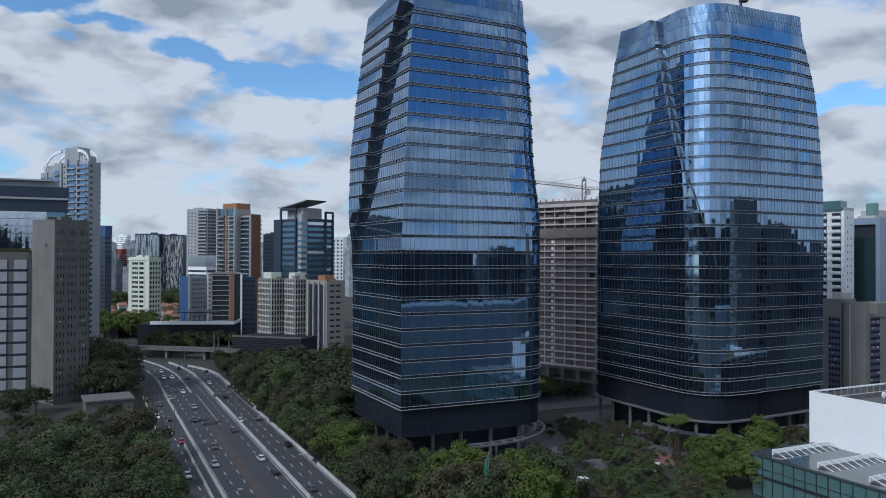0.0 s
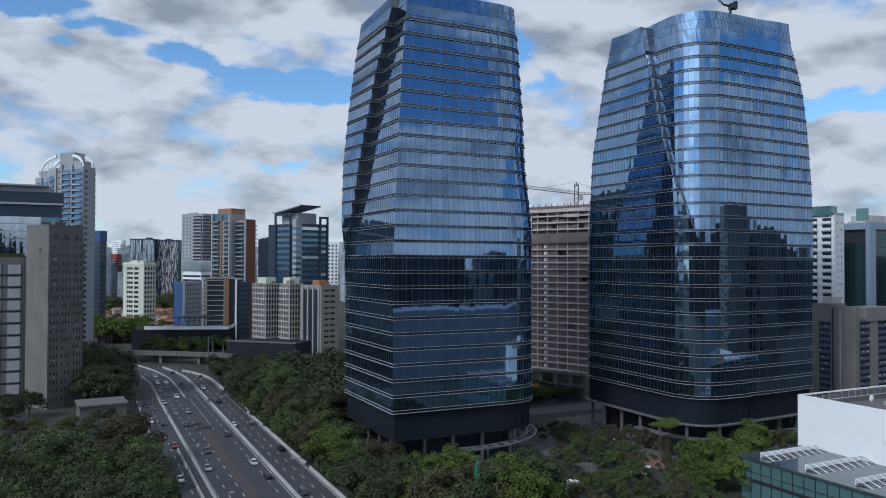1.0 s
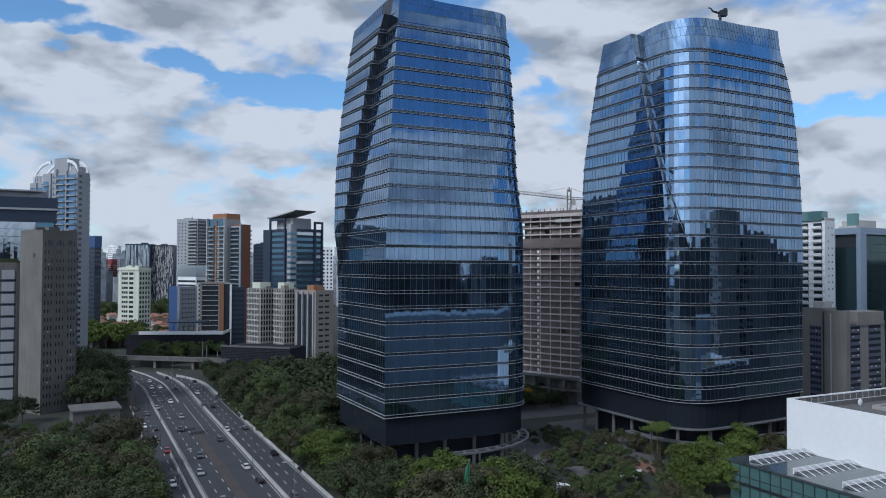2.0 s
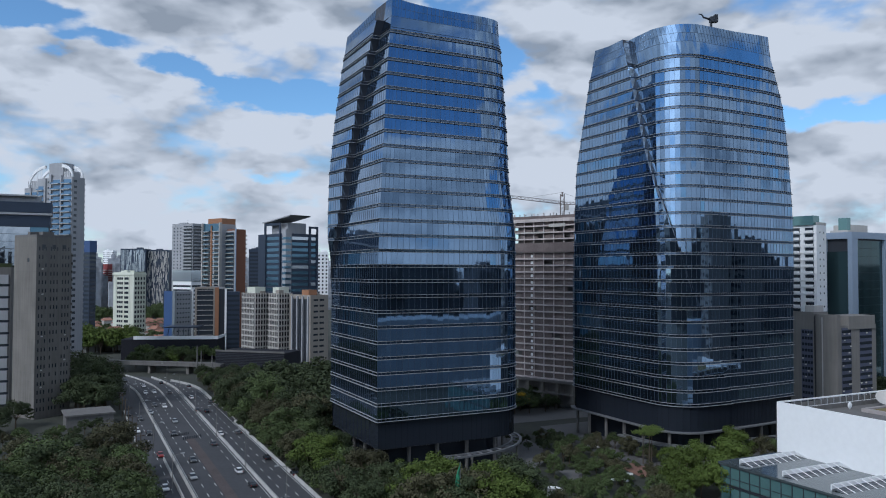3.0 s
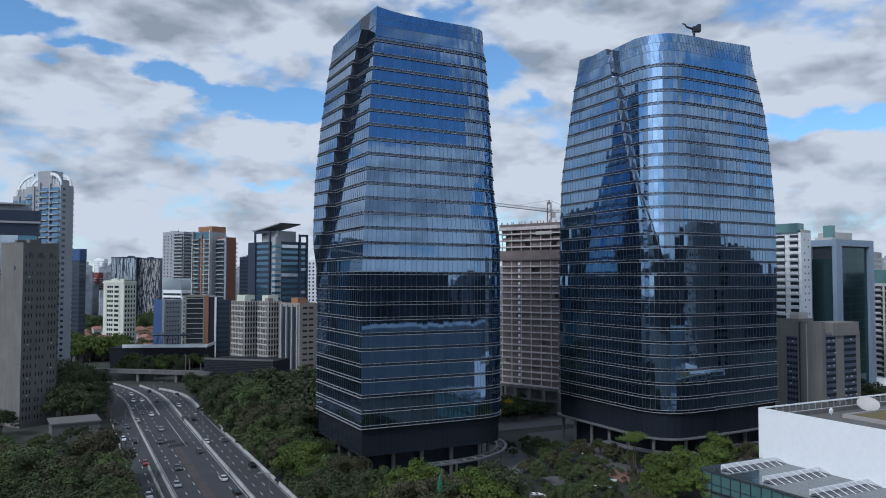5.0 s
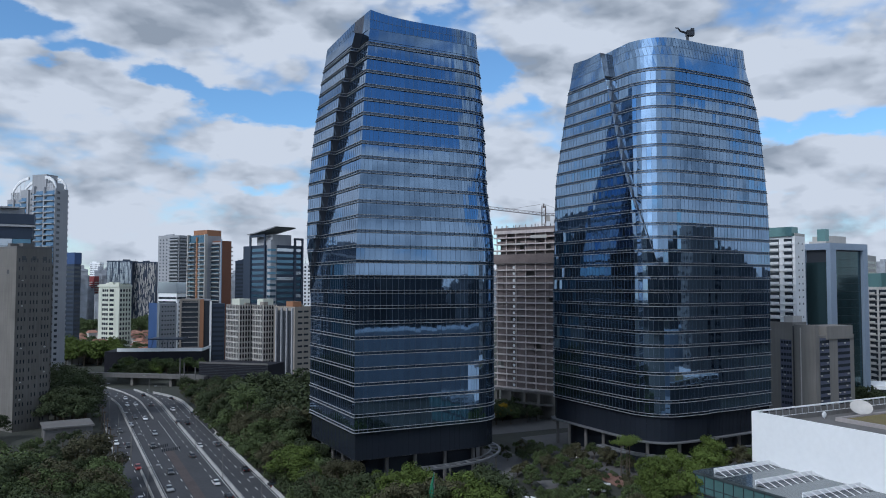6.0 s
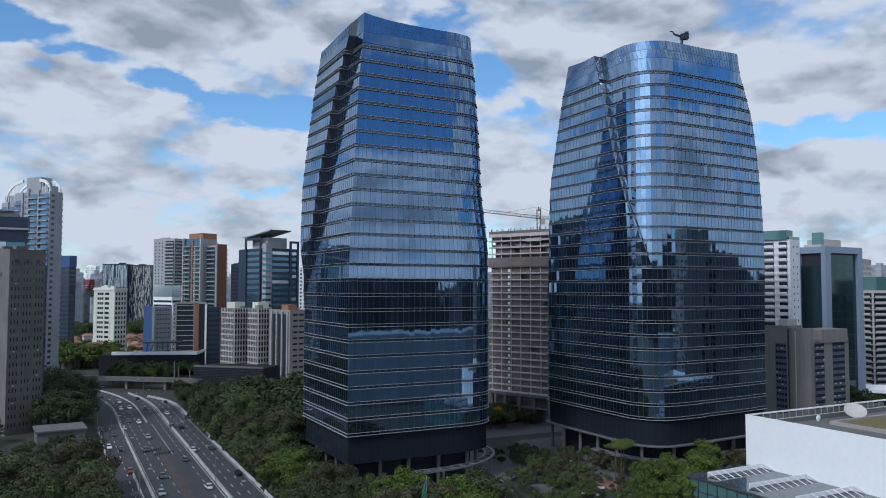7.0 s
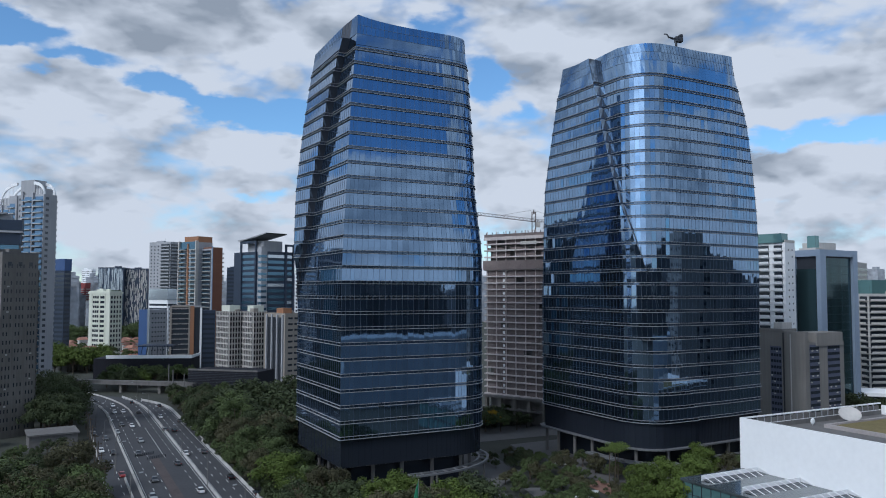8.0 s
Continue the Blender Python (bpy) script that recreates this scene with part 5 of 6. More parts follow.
def behind_and_far():
    """What stands behind the camera shows only in the towers' glass; the far city closes the horizon."""
    simple_block("office_building", "pale blue-grey office building with faint floor lines", 142, -6, 0, 190, 30, 34, PALEBLUE, "none", "office building", 2, 4.0, clutter=0)
    simple_block("grey_tower", "grey-brown tower with small square windows", 286, 34, 0, 30, 26, 88, BROWN, "grid", "office building", 2, 4.0, clutter=0)
    simple_block("grey_tower", "lower grey tower with strip windows", 320, 40, 0, 34, 26, 76, CONCRETE_DARK, "ribbon", "office building", 2, 4.0, clutter=0)
    rng = random.Random(12)
    bm = bmesh.new()
    for _ in range(520):
        a = rng.uniform(0, 2 * math.pi)
        r = rng.uniform(620, 2100)
        x, y = r * math.sin(a), r * math.cos(a) - 40
        brg = math.degrees(math.atan2(x - 8, y + 16))
        if -18 < brg < 70:
            continue
        w, d, h = rng.uniform(14, 40), rng.uniform(14, 40), rng.choice((14, 20, 26, 34, 42, 55, 66))
        add_box(bm, x - w / 2, y - d / 2, 0, x + w / 2, y + d / 2, h)
    for _ in range(300):
        a, r = radians(rng.uniform(92, 262)), rng.uniform(420, 900)
        x, y = 8 + r * math.sin(a), -16 + r * math.cos(a)
        w, d, h = rng.uniform(16, 36), rng.uniform(16, 36), rng.choice((40, 52, 60, 66, 72, 80, 90, 104))
        add_box(bm, x - w / 2, y - d / 2, 0, x + w / 2, y + d / 2, h)
    o = bm_object("city_blocks", bm, CITY)
    tagged(o, "dark mass of city blocks round the place", "city", kind="stuff")
    for name, lo, hi, n, hs, seed, b0, b1 in (("far_city", 1420, 2700, 620, (28, 40, 52, 64, 74, 84, 92, 100), 5, -16, 68), ("far_city", 1130, 1420, 270, (36, 44, 52, 58, 64, 70, 78), 6, -8, 19)):
        rng = random.Random(seed)
        bm = bmesh.new()
        for _ in range(n):
            b_ = radians(rng.uniform(b0, b1))
            r = rng.uniform(lo, hi)
            x, y = 8 + r * math.sin(b_), -16 + r * math.cos(b_)
            wide = 34 if lo > 1400 else 20
            w, d, h = rng.uniform(11, wide), rng.uniform(11, wide), rng.choice(hs)
            add_box(bm, x - w / 2, y - d / 2, 0, x + w / 2, y + d / 2, h)
            add_box(bm, x - w / 5, y - d / 5, h, x + w / 4, y + d / 4, h + rng.uniform(2, 6))
            for k in range(int(h / 6)):
                add_box(bm, x - w / 2 - 0.3, y - d / 2 - 0.3, 3 + 6 * k, x + w / 2 + 0.3, y - d / 2, 5.4 + 6 * k)
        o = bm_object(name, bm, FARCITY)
        tagged(o, "apartment blocks of the far city, haze painted as a pale tone", "city", kind="stuff")
    # low houses with clay roofs
    rng = random.Random(21)
    base = box_mesh("wall", OFFWHITE, (-5, -4, 0, 5, 4, 5.5))
    bm = bmesh.new()
    v = [bm.verts.new(p) for p in ((-5.6, -4.6, 5.5), (5.6, -4.6, 5.5), (5.6, 4.6, 5.5), (-5.6, 4.6, 5.5), (-3.5, 0, 8.2), (3.5, 0, 8.2))]
    for f in ((0, 1, 5, 4), (2, 3, 4, 5), (1, 2, 5), (3, 0, 4), (3, 2, 1, 0)):
        bm.faces.new([v[i] for i in f])
    roof = bpy.data.meshes.new("roof")
    bm.to_mesh(roof)
    bm.free()
    roof.materials.append(ROOFTILE)
    for i in range(75):
        y = rng.uniform(590, 900)
        x = rng.uniform(20, 130) + (y - 600) * 0.08
        e = thing("house", x, y, 0, rng.choice((20, 110, 35, 125)), "low house with pale walls and a red clay roof", "house", "clay-roofed houses")
        shared("wall", base, e, Matrix.Identity(4))
        shared("roof", roof, e, Matrix.Identity(4))


def dashes(root, w, h, thick, n, seed, material, lo, hi):
    """Upright fins of uneven length scattered over a dark front."""
    rng = random.Random(seed)
    bm = bmesh.new()
    for _ in range(n):
        x, z, l = rng.uniform(0.3, w - 1), rng.uniform(1, h - 3), rng.uniform(lo, hi)
        add_box(bm, x, -0.3 - rng.uniform(0, 0.05), z, x + thick, 0, min(z + l, h - 0.5))
    part("upright_fin", bm, material, root, "pale upright fins")["kind"] = "stuff"


def left_far():
    simple_block("dark_office", "dark blue glass office building with bright blue top floors", 28.9, 668.7, 40, 6.5, 14, 83, NAVY, "ribbon", "office building", 3, 3.6, WINDOW, 0)
    # blue-clad top storeys of the office, added as a plain box
    t = thing("roof_billboard", 28.9, 668.7, 74, 40, "bright blue upper storeys", "office top")
    part("panel", box_bm((-0.3, -0.3, 0, 6.8, 14.3, 9.5)), BLUEPANEL, t)
    r = simple_block("apartment_block", "white and red apartment block", 69.1, 1188.2, 40, 8, 27, 64, OFFWHITE, "balcony", "apartment building", 4, 3.2)
    part("red_wing", box_bm((-0.6, -0.6, 0, 8.5, 9, 69)), REDBRICK, r, "dark red stair wing")
    simple_block("apartment_block", "tall white apartment block far off", 85.4, 1347.5, 40, 8, 22, 92, WHITE, "grid", "apartment building", 5, 3.2)
    teal = simple_block("office_building", "teal glass office building with vertical strips", 74.9, 1015.9, -22, 30.8, 24, 86, NAVY, "none", "office building", 6, 3.8, BLUE_GLASS)
    lattice = simple_block("apartment_block", "dark lattice-fronted apartment block", 104.3, 1012.1, -22, 29, 22, 85, NAVY, "none", "apartment building", 7, 3.1, PALE_GLASS)
    dashes(teal, 30.8, 86, 0.55, 170, 3, PALE_GLASS, 10, 30)
    dashes(lattice, 29, 85, 0.5, 300, 4, OFFWHITE, 2.5, 9)
    simple_block("apartment_block", "grey apartment tower with stacked white balconies", 116.4, 713.1, 35, 13.4, 26.8, 102, GREY, "balcony", "apartment building", 8, 3.1)
    simple_block("apartment_block", "white apartment tower with stacked balconies and dark recesses", 141.0, 716.0, 35, 11, 15, 105, OFFWHITE, "balcony", "apartment building", 12, 3.1)
    s = simple_block("office_building", "small white office building with a glass top", 106.4, 652.6, 30, 10.2, 24.2, 50, WHITE, "ribbon", "office building", 9, 3.6)
    part("glass_top", box_bm((-0.3, -0.3, 50, 10.5, 24.5, 59.5)), PALE_GLASS, s, "pale glass top storeys")
    simple_block("office_building", "dark office block behind the others", 167.2, 710.6, -17, 14, 16, 79, NAVY, "ribbon", "office building", 10, 3.5)
    simple_block("apartment_block", "white apartment block with dark window strips", 194.8, 584.3, -17, 9, 12, 74, WHITE, "grid", "apartment building", 11, 3.0)


def low_front():
    """The low dark buildings at the end of the road, and the bridge over it."""
    b = thing("dark_hall", 44.0, 528.9, 0, -22, "low dark hall with a white roof edge and a raised canopy", "hall")
    part("wall", box_bm((0, 0, 0, 62, 26, 13.4)), DARKWALL, b)
    part("roof_edge", box_bm((8, -0.6, 13.4, 62.6, 0.2, 15.6), (61.8, 0.2, 13.4, 62.6, 26, 15.2)), WHITE, b, "white roof edge")
    part("canopy", box_bm((28, -1, 21.0, 50, 14, 21.8)), NAVY, b, "raised dark canopy")
    for i in range(7):
        bm = bmesh.new()
        add_tube(bm, (29 + 3.5 * i, 1, 13.4), (30.5 + 3.2 * i, 1, 21.0), 0.25, 0.25, 5)
        part("strut", bm, NAVY, b)
    g = thing("parking_garage", 87.1, 430.5, 0, -42, "low grey parking garage with a slatted front", "garage")
    part("wall", box_bm((0, 0, 0, 43, 20, 13.0)), DARKWALL, g)
    sl = box_mesh("slat", DARKMETAL, (0, -0.14, 0, 43, 0, 0.3))
    for j in range(13):
        shared("slat", sl, g, Matrix.Translation((0, 0, 1 + 0.9 * j)))
    part("roof_rail", box_bm((0, -0.2, 13.0, 43, 0, 14.0)), CONCRETE_DARK, g)
    o = thing("road_bridge", 38, 462, 0, -38, "low concrete bridge over the expressway", "bridge")
    part("deck", box_bm((-14, 0, 4.6, 64, 9, 6.2)), CONCRETE_DARK, o)
    part("railing", box_bm((-14, -0.1, 6.2, 64, 0.15, 7.0)), CONCRETE_DARK, o, "pale parapet")
    for x in (-8, 18, 42):
        part("pier", box_bm((x, 1.5, 0, x + 1.6, 7, 4.6)), CONCRETE, o)
    for x, y, h in ((74.5, 415, 18), (77, 417, 15), (83.5, 421, 12)):
        e = thing("concrete_pole", x, y, 0, 0, "slim pale concrete pole by the road", "pole", "poles")
        bm = bmesh.new()
        add_tube(bm, (0, 0, 0), (0, 0, h), 0.38, 0.28, 8)
        part("shaft", bm, CONCRETE_DARK, e)
    k = thing("kiosk", 10, 296, 0, 4, "low building with a pale flat roof among the trees", "kiosk")
    part("wall", box_bm((0, 0, 0, 16, 14, 5)), CONCRETE_DARK, k)
    part("roof", box_bm((-0.6, -0.6, 5, 16.6, 14.6, 5.6)), CONCRETE_DARK, k, "pale flat roof")

# ---- trees ----
LEAF_DARK = leaf_mat("leaf_dark", (0.046, 0.060, 0.028))
LEAF_MID = leaf_mat("leaf_mid", (0.068, 0.092, 0.035))
LEAF_BRIGHT = leaf_mat("leaf_bright", (0.074, 0.104, 0.023))
LEAF_BROWN = leaf_mat("leaf_brown", (0.072, 0.070, 0.038))
ROOFGRASS = mat("roof_grass", (0.16, 0.13, 0.05), 0.95, 0, 0.35, 0.5, 0.4)
CRANE_GREY = mat("crane_paint", (0.15, 0.12, 0.11), 0.6, 0.2, 0.1)
STRIPBACK = mat("dull_blue_panel", (0.09, 0.10, 0.15), 0.6, 0, 0.15, 0.8)
PALEBLUE = mat("pale_blue_cladding", (0.34, 0.39, 0.43), 0.6, 0, 0.08, 0.2)
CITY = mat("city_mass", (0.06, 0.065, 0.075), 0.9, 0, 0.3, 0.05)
# haze of distance is put into the far blocks' pale bluish colour
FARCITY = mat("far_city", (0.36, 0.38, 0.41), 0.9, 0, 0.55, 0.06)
REDBRICK = mat("red_brick", (0.26, 0.06, 0.06), 0.85, 0, 0.1, 0.5)
DARKWALL = mat("dark_wall", (0.022, 0.023, 0.030), 0.9, 0, 0.2, 0.5, spec=0.2)
GRIDWALL = mat("grid_render", (0.47, 0.45, 0.42), 0.85, 0, 0.1, 0.5, streak=0.08)
DEEP_GLASS = coated_glass("deep_teal_glass", (0.045, 0.085, 0.095), 0.06, 0.6, 0.3, 0.3)
ROOFGLASS = mat("roof_glass", (0.085, 0.105, 0.112), 0.10, 0.25, 0.3, 0.8)


def tree_kind(seed, height, spread, leaf_count, flat=0.55, leaf=1.0):
    """Trunk and crown meshes of one kind of tree: forked limbs, and leaves in uneven clumps round their ends."""
    rng = random.Random(seed)
    bt = bmesh.new()
    th = height * 0.32
    add_tube(bt, (0, 0, 0), (0.1, 0, th), height * 0.028, height * 0.02, 7)
    tips = []
    for i in range(7):
        a = 2 * math.pi * i / 7 + rng.uniform(-0.4, 0.4)
        r = spread * rng.uniform(0.35, 0.75)
        e = Vector((r * math.cos(a), r * math.sin(a), height * rng.uniform(0.55, 0.85)))
        add_tube(bt, (0.1, 0, th * rng.uniform(0.75, 1.0)), e * 0.6 + Vector((0, 0, th * 0.3)), height * 0.014, height * 0.008, 5)
        add_tube(bt, e * 0.6 + Vector((0, 0, th * 0.3)), e, height * 0.008, height * 0.004, 4)
        tips.append(e)
    trunk = bpy.data.meshes.new("trunk")
    bt.to_mesh(trunk)
    bt.free()
    trunk.materials.append(BARK)
    clumps = []
    for _ in range(34):
        a, r = rng.uniform(0, 2 * math.pi), spread * math.sqrt(rng.random())
        z = height * (0.36 + 0.52 * math.sqrt(max(0, 1 - (r / spread) ** 2)) * rng.uniform(0.35, 1.08))
        clumps.append((Vector((r * math.cos(a), r * math.sin(a), z)), spread * rng.uniform(0.22, 0.40)))
    verts, faces = [], []
    for _ in range(leaf_count):
        c, r = rng.choice(clumps)
        dvec = Vector((rng.gauss(0, 1), rng.gauss(0, 1), rng.gauss(0, 1))).normalized()
        p = c + Vector((dvec.x, dvec.y, dvec.z * flat)) * r * (0.72 + 0.34 * rng.random())
        nrm = (dvec + Vector((rng.gauss(0, 0.34), rng.gauss(0, 0.34), rng.gauss(0, 0.34) + 0.45))).normalized()
        t = nrm.orthogonal().normalized()
        t = (t * math.cos(k := rng.uniform(0, 6.28)) + nrm.cross(t) * math.sin(k)).normalized()
        b = nrm.cross(t)
        s = rng.uniform(0.155, 0.32) * (1 + height / 40) * leaf
        i = len(verts)
        verts += [tuple(p - t * s), tuple(p + b * s * 0.55), tuple(p + t * s), tuple(p - b * s * 0.55)]
        faces.append((i, i + 1, i + 2, i + 3))
    crown = bpy.data.meshes.new("crown")
    crown.from_pydata(verts, [], faces)
    return trunk, crown


TREE_KINDS = [tree_kind(1, 12, 5.2, 3600, 0.7), tree_kind(2, 14, 6.5, 4700, 0.65), tree_kind(3, 10, 4.2, 2700, 0.8), tree_kind(4, 16, 7.5, 5600, 0.62), tree_kind(5, 10, 4.6, 520, 0.8, 2.4)]
FAR_KINDS = [tree_kind(1, 12, 5.2, 900, 0.7, 2.0), tree_kind(2, 14, 6.5, 1150, 0.65, 2.0), tree_kind(3, 10, 4.2, 650, 0.8, 2.0), tree_kind(4, 16, 7.5, 1350, 0.62, 2.0)]
CROWNS = {}
for i, (tr, cr) in enumerate(TREE_KINDS):
    for m in (LEAF_DARK, LEAF_MID, LEAF_BRIGHT, LEAF_BROWN):
        c = cr.copy()
        c.materials.append(m)
        CROWNS[i, m.name] = c


def tree(x, y, kind, leaf, scale, rot, label, group):
    low = "shrub" in group
    e = thing("shrub" if low else "tree", x, y, 0, rot, SHRUB if low else label, "shrub" if low else "tree", group)
    e.scale = (scale, scale, scale)
    shared("trunk", TREE_KINDS[kind][0], e, Matrix.Identity(4))
    shared("crown", CROWNS[kind, leaf.name], e, Matrix.Identity(4))


SHRUB = "low rounded green shrub in planted soil"
TREE_LABEL = {"leaf_dark": "broad dark green street tree", "leaf_mid": "leafy mid-green park tree", "leaf_bright": "bright yellow-green leafy tree", "leaf_brown": "brownish green tree with thin foliage"}


def grove(group, x0, x1, y0, y1, gap, leaves, kinds, lo, hi, seed, keep=lambda x, y: True):
    rng = random.Random(seed)
    y = y0
    while y <= y1:
        x = x0
        while x <= x1:
            px, py = x + rng.uniform(-0.4, 0.4) * gap, y + rng.uniform(-0.4, 0.4) * gap
            if keep(px, py):
                m = rng.choice(leaves)
                tree(px, py, rng.choice(kinds), m, rng.uniform(lo, hi), rng.uniform(0, 360), TREE_LABEL[m.name], group)
            x += gap
        y += gap


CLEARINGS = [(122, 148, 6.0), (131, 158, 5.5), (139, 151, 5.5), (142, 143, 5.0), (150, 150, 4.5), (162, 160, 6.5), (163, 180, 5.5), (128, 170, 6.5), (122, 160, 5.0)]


def clear_of_views(x, y):
    """Whether a tree may stand here: clearings shifted towards the camera keep benches and paths in view."""
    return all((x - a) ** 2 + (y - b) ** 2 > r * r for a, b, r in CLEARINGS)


def merged_grove(name, label, x0, x1, y0, y1, gap, leaf, kinds, lo, hi, seed):
    """Trees too far off to tell apart, joined: crowns in one object, trunks under it."""
    rng = random.Random(seed)
    root = None
    for which, material in ((1, leaf), (0, BARK)):
        rng = random.Random(seed)
        vs, fs, count = [], [], 0
        y = y0
        while y <= y1:
            x = x0
            while x <= x1:
                px, py = x + rng.uniform(-0.4, 0.4) * gap, y + rng.uniform(-0.4, 0.4) * gap
                me, s, r = FAR_KINDS[rng.choice(kinds)][which], rng.uniform(lo, hi), rng.uniform(0, 6.28)
                co = np.empty(len(me.vertices) * 3)
                me.vertices.foreach_get("co", co)
                co = co.reshape(-1, 3) * s
                c, d = math.cos(r), math.sin(r)
                vs.append(np.stack([co[:, 0] * c - co[:, 1] * d + px, co[:, 0] * d + co[:, 1] * c + py, co[:, 2]], 1))
                fs += [tuple(count + i for i in p.vertices) for p in me.polygons]
                count += len(co)
                x += gap
            y += gap
        m = bpy.data.meshes.new(name)
        m.from_pydata(np.concatenate(vs).tolist(), [], fs)
        m.materials.append(material)
        ob = new(name if which else "trunks", m)
        if which:
            root = tagged(ob, label, "trees", kind="stuff")
        else:
            ob.parent = root
            ob["kind"] = "stuff"


D, M, B, W = LEAF_DARK, LEAF_MID, LEAF_BRIGHT, LEAF_BROWN
grove("trees along the expressway", 72.5, 83, 150, 232, 6.0, (D, M, W, W, B, D), (0, 1, 2), 0.8, 1.05, 1, lambda x, y: x < 82)
grove("shrubs along the barrier", 70.3, 71.2, 112, 330, 4.5, (D, M, D), (4,), 0.36, 0.55, 41)
grove("trees along the expressway", 76, 84, 232, 330, 7.0, (D, D, M, W), (0, 1, 3), 0.85, 1.15, 21)
merged_grove("grove_behind_tower", "dense dark green grove beside the tower", 88, 132, 240, 350, 8.5, D, (1, 3), 0.9, 1.2, 2)
grove("trees in the plaza", 80, 112, 134, 166, 6.6, (D, M, M, D, B, W), (0, 1, 2), 0.85, 1.15, 3, lambda x, y: x < 98 + max(0, 156 - y) * 0.6 and (x - 95.5) ** 2 + (y - 148.5) ** 2 > 36)
grove("trees in the plaza", 116, 146, 118, 146, 6.6, (M, M, W, M), (0, 2), 0.45, 0.65, 31, clear_of_views)
grove("trees in the plaza", 116, 172, 146, 178, 6.0, (M, W, M, M), (0, 2), 0.34, 0.55, 32, clear_of_views)
grove("trees by the side road", -12, 23, 130, 228, 8.2, (D, D, W, M, M), (1, 3, 0), 0.8, 1.05, 4)
grove("trees by the side road", -12, 24, 238, 290, 8.6, (D, W, M), (0, 2), 0.4, 0.6, 42)
grove("trees by the side road", -10, -2, 290, 312, 9, (D,), (1,), 0.8, 0.9, 43)
grove("trees by the side road", 16, 26, 322, 410, 7.0, (D, D, D), (1, 3), 1.0, 1.3, 5)
grove("trees by the road's end", 76, 100, 338, 408, 8.0, (D, D, M, W), (0, 2), 0.6, 0.9, 61)
grove("trees by the road's end", 52, 84, 470, 500, 9.0, (D, M, B), (0, 1), 0.7, 1.0, 62)
grove("garden shrubs", 117, 170, 140, 180, 4.4, (M, W, D, M), (4,), 0.10, 0.22, 51, lambda x, y: not (120 < x < 127 and y < 170) and not (135 < x < 140))
grove("trees between the towers", 148, 170, 178, 194, 7.0, (W, M, D, W), (0, 2), 0.4, 0.6, 7)
grove("low trees between the towers", 146, 166, 196, 214, 5.0, (W, M, D), (0, 2), 0.22, 0.36, 73)
grove("trees between the towers", 170, 200, 251, 270, 6.0, (D, D, M), (0, 2), 0.55, 0.8, 72, lambda x, y: x < 187.5 + (277 - y) * 0.42 and (x - 183) ** 2 + (y - 257) ** 2 > 30)
merged_grove("far_grove", "bright green far trees", 16, 60, 575, 620, 9, B, (1, 3), 0.9, 1.3, 8)
merged_grove("far_grove", "mid green trees by the bridge", 58, 100, 500, 516, 8, M, (1,), 0.6, 0.8, 9)
merged_grove("far_grove", "mid green garden trees among the houses", 24, 130, 606, 880, 24, M, (0, 1, 2), 0.6, 1.0, 13)
merged_grove("far_woods", "dark green woods beyond the houses", 40, 190, 900, 1000, 20, M, (1, 3), 0.9, 1.3, 10)
merged_grove("grove_low_building", "dark green trees beside the low building", 300, 345, 176, 206, 8, D, (1,), 0.8, 1.05, 11)
merged_grove("site_grove", "dark trees in front of the building site", 172, 196, 262, 274, 6, D, (0, 2), 0.6, 0.8, 12)
for x, y, k, m, s in ((78.5, 180, 0, D, 0.72), (83.5, 175.5, 0, M, 0.78), (88.5, 172.5, 2, B, 0.92), (93.5, 169.5, 0, M, 0.74), (73.5, 176, 2, B, 0.8), (75, 166, 0, B, 0.7), (160, 141, 1, B, 0.85), (152, 136, 0, B, 0.85), (166, 147, 2, B, 0.9), (156, 131.5, 0, B, 0.75), (149, 130, 2, B, 0.8), (174, 150, 1, B, 0.75), (171.5, 160, 2, B, 0.65), (80, 160, 0, B, 0.75), (194, 155, 1, B, 0.85), (186, 148, 0, B, 0.8), (176, 140, 1, B, 0.95), (166, 132, 0, B, 0.95), (200, 150, 2, W, 0.9), (160, 128, 1, B, 0.8), (206, 147, 0, M, 0.8), (172, 131, 2, M, 0.9)):
    tree(x, y, k, m, s, 40 * k + x, TREE_LABEL[m.name], "trees in front of the second tower")


def slender_tree(x, y, h, seed):
    """A thin bare stem under a flat bright crown."""
    rng = random.Random(seed)
    e = thing("tree", x, y, 0, 0, "slender tree with bare stem and flat bright crown", "tree", "slender garden trees")
    bm = bmesh.new()
    add_tube(bm, (0, 0, 0), (0.2, 0.1, h * 0.8), 0.16, 0.10, 7)
    vs, fs = [], []
    for k in range(9):
        a = 2 * math.pi * k / 9
        tip = Vector((0.2 + 1.9 * math.cos(a), 0.1 + 1.9 * math.sin(a), h * rng.uniform(0.86, 0.97)))
        add_tube(bm, (0.2, 0.1, h * 0.78), tip, 0.07, 0.03, 4)
        for _ in range(95):
            d_ = Vector((rng.gauss(0, 0.75), rng.gauss(0, 0.75), rng.gauss(0, 0.3)))
            p, t = tip + d_, Vector((rng.gauss(0, 1), rng.gauss(0, 1), rng.gauss(0, 0.35))).normalized()
            n = t.orthogonal().normalized() * 0.12
            i = len(vs)
            t *= rng.uniform(0.18, 0.34)
            vs += [tuple(p - t), tuple(p + n), tuple(p + t), tuple(p - n)]
            fs.append((i, i + 1, i + 2, i + 3))
    part("trunk", bm, BARK, e)
    crown = bpy.data.meshes.new("crown")
    crown.from_pydata(vs, [], fs)
    crown.materials.append(LEAF_BRIGHT)
    shared("crown", crown, e, Matrix.Identity(4))


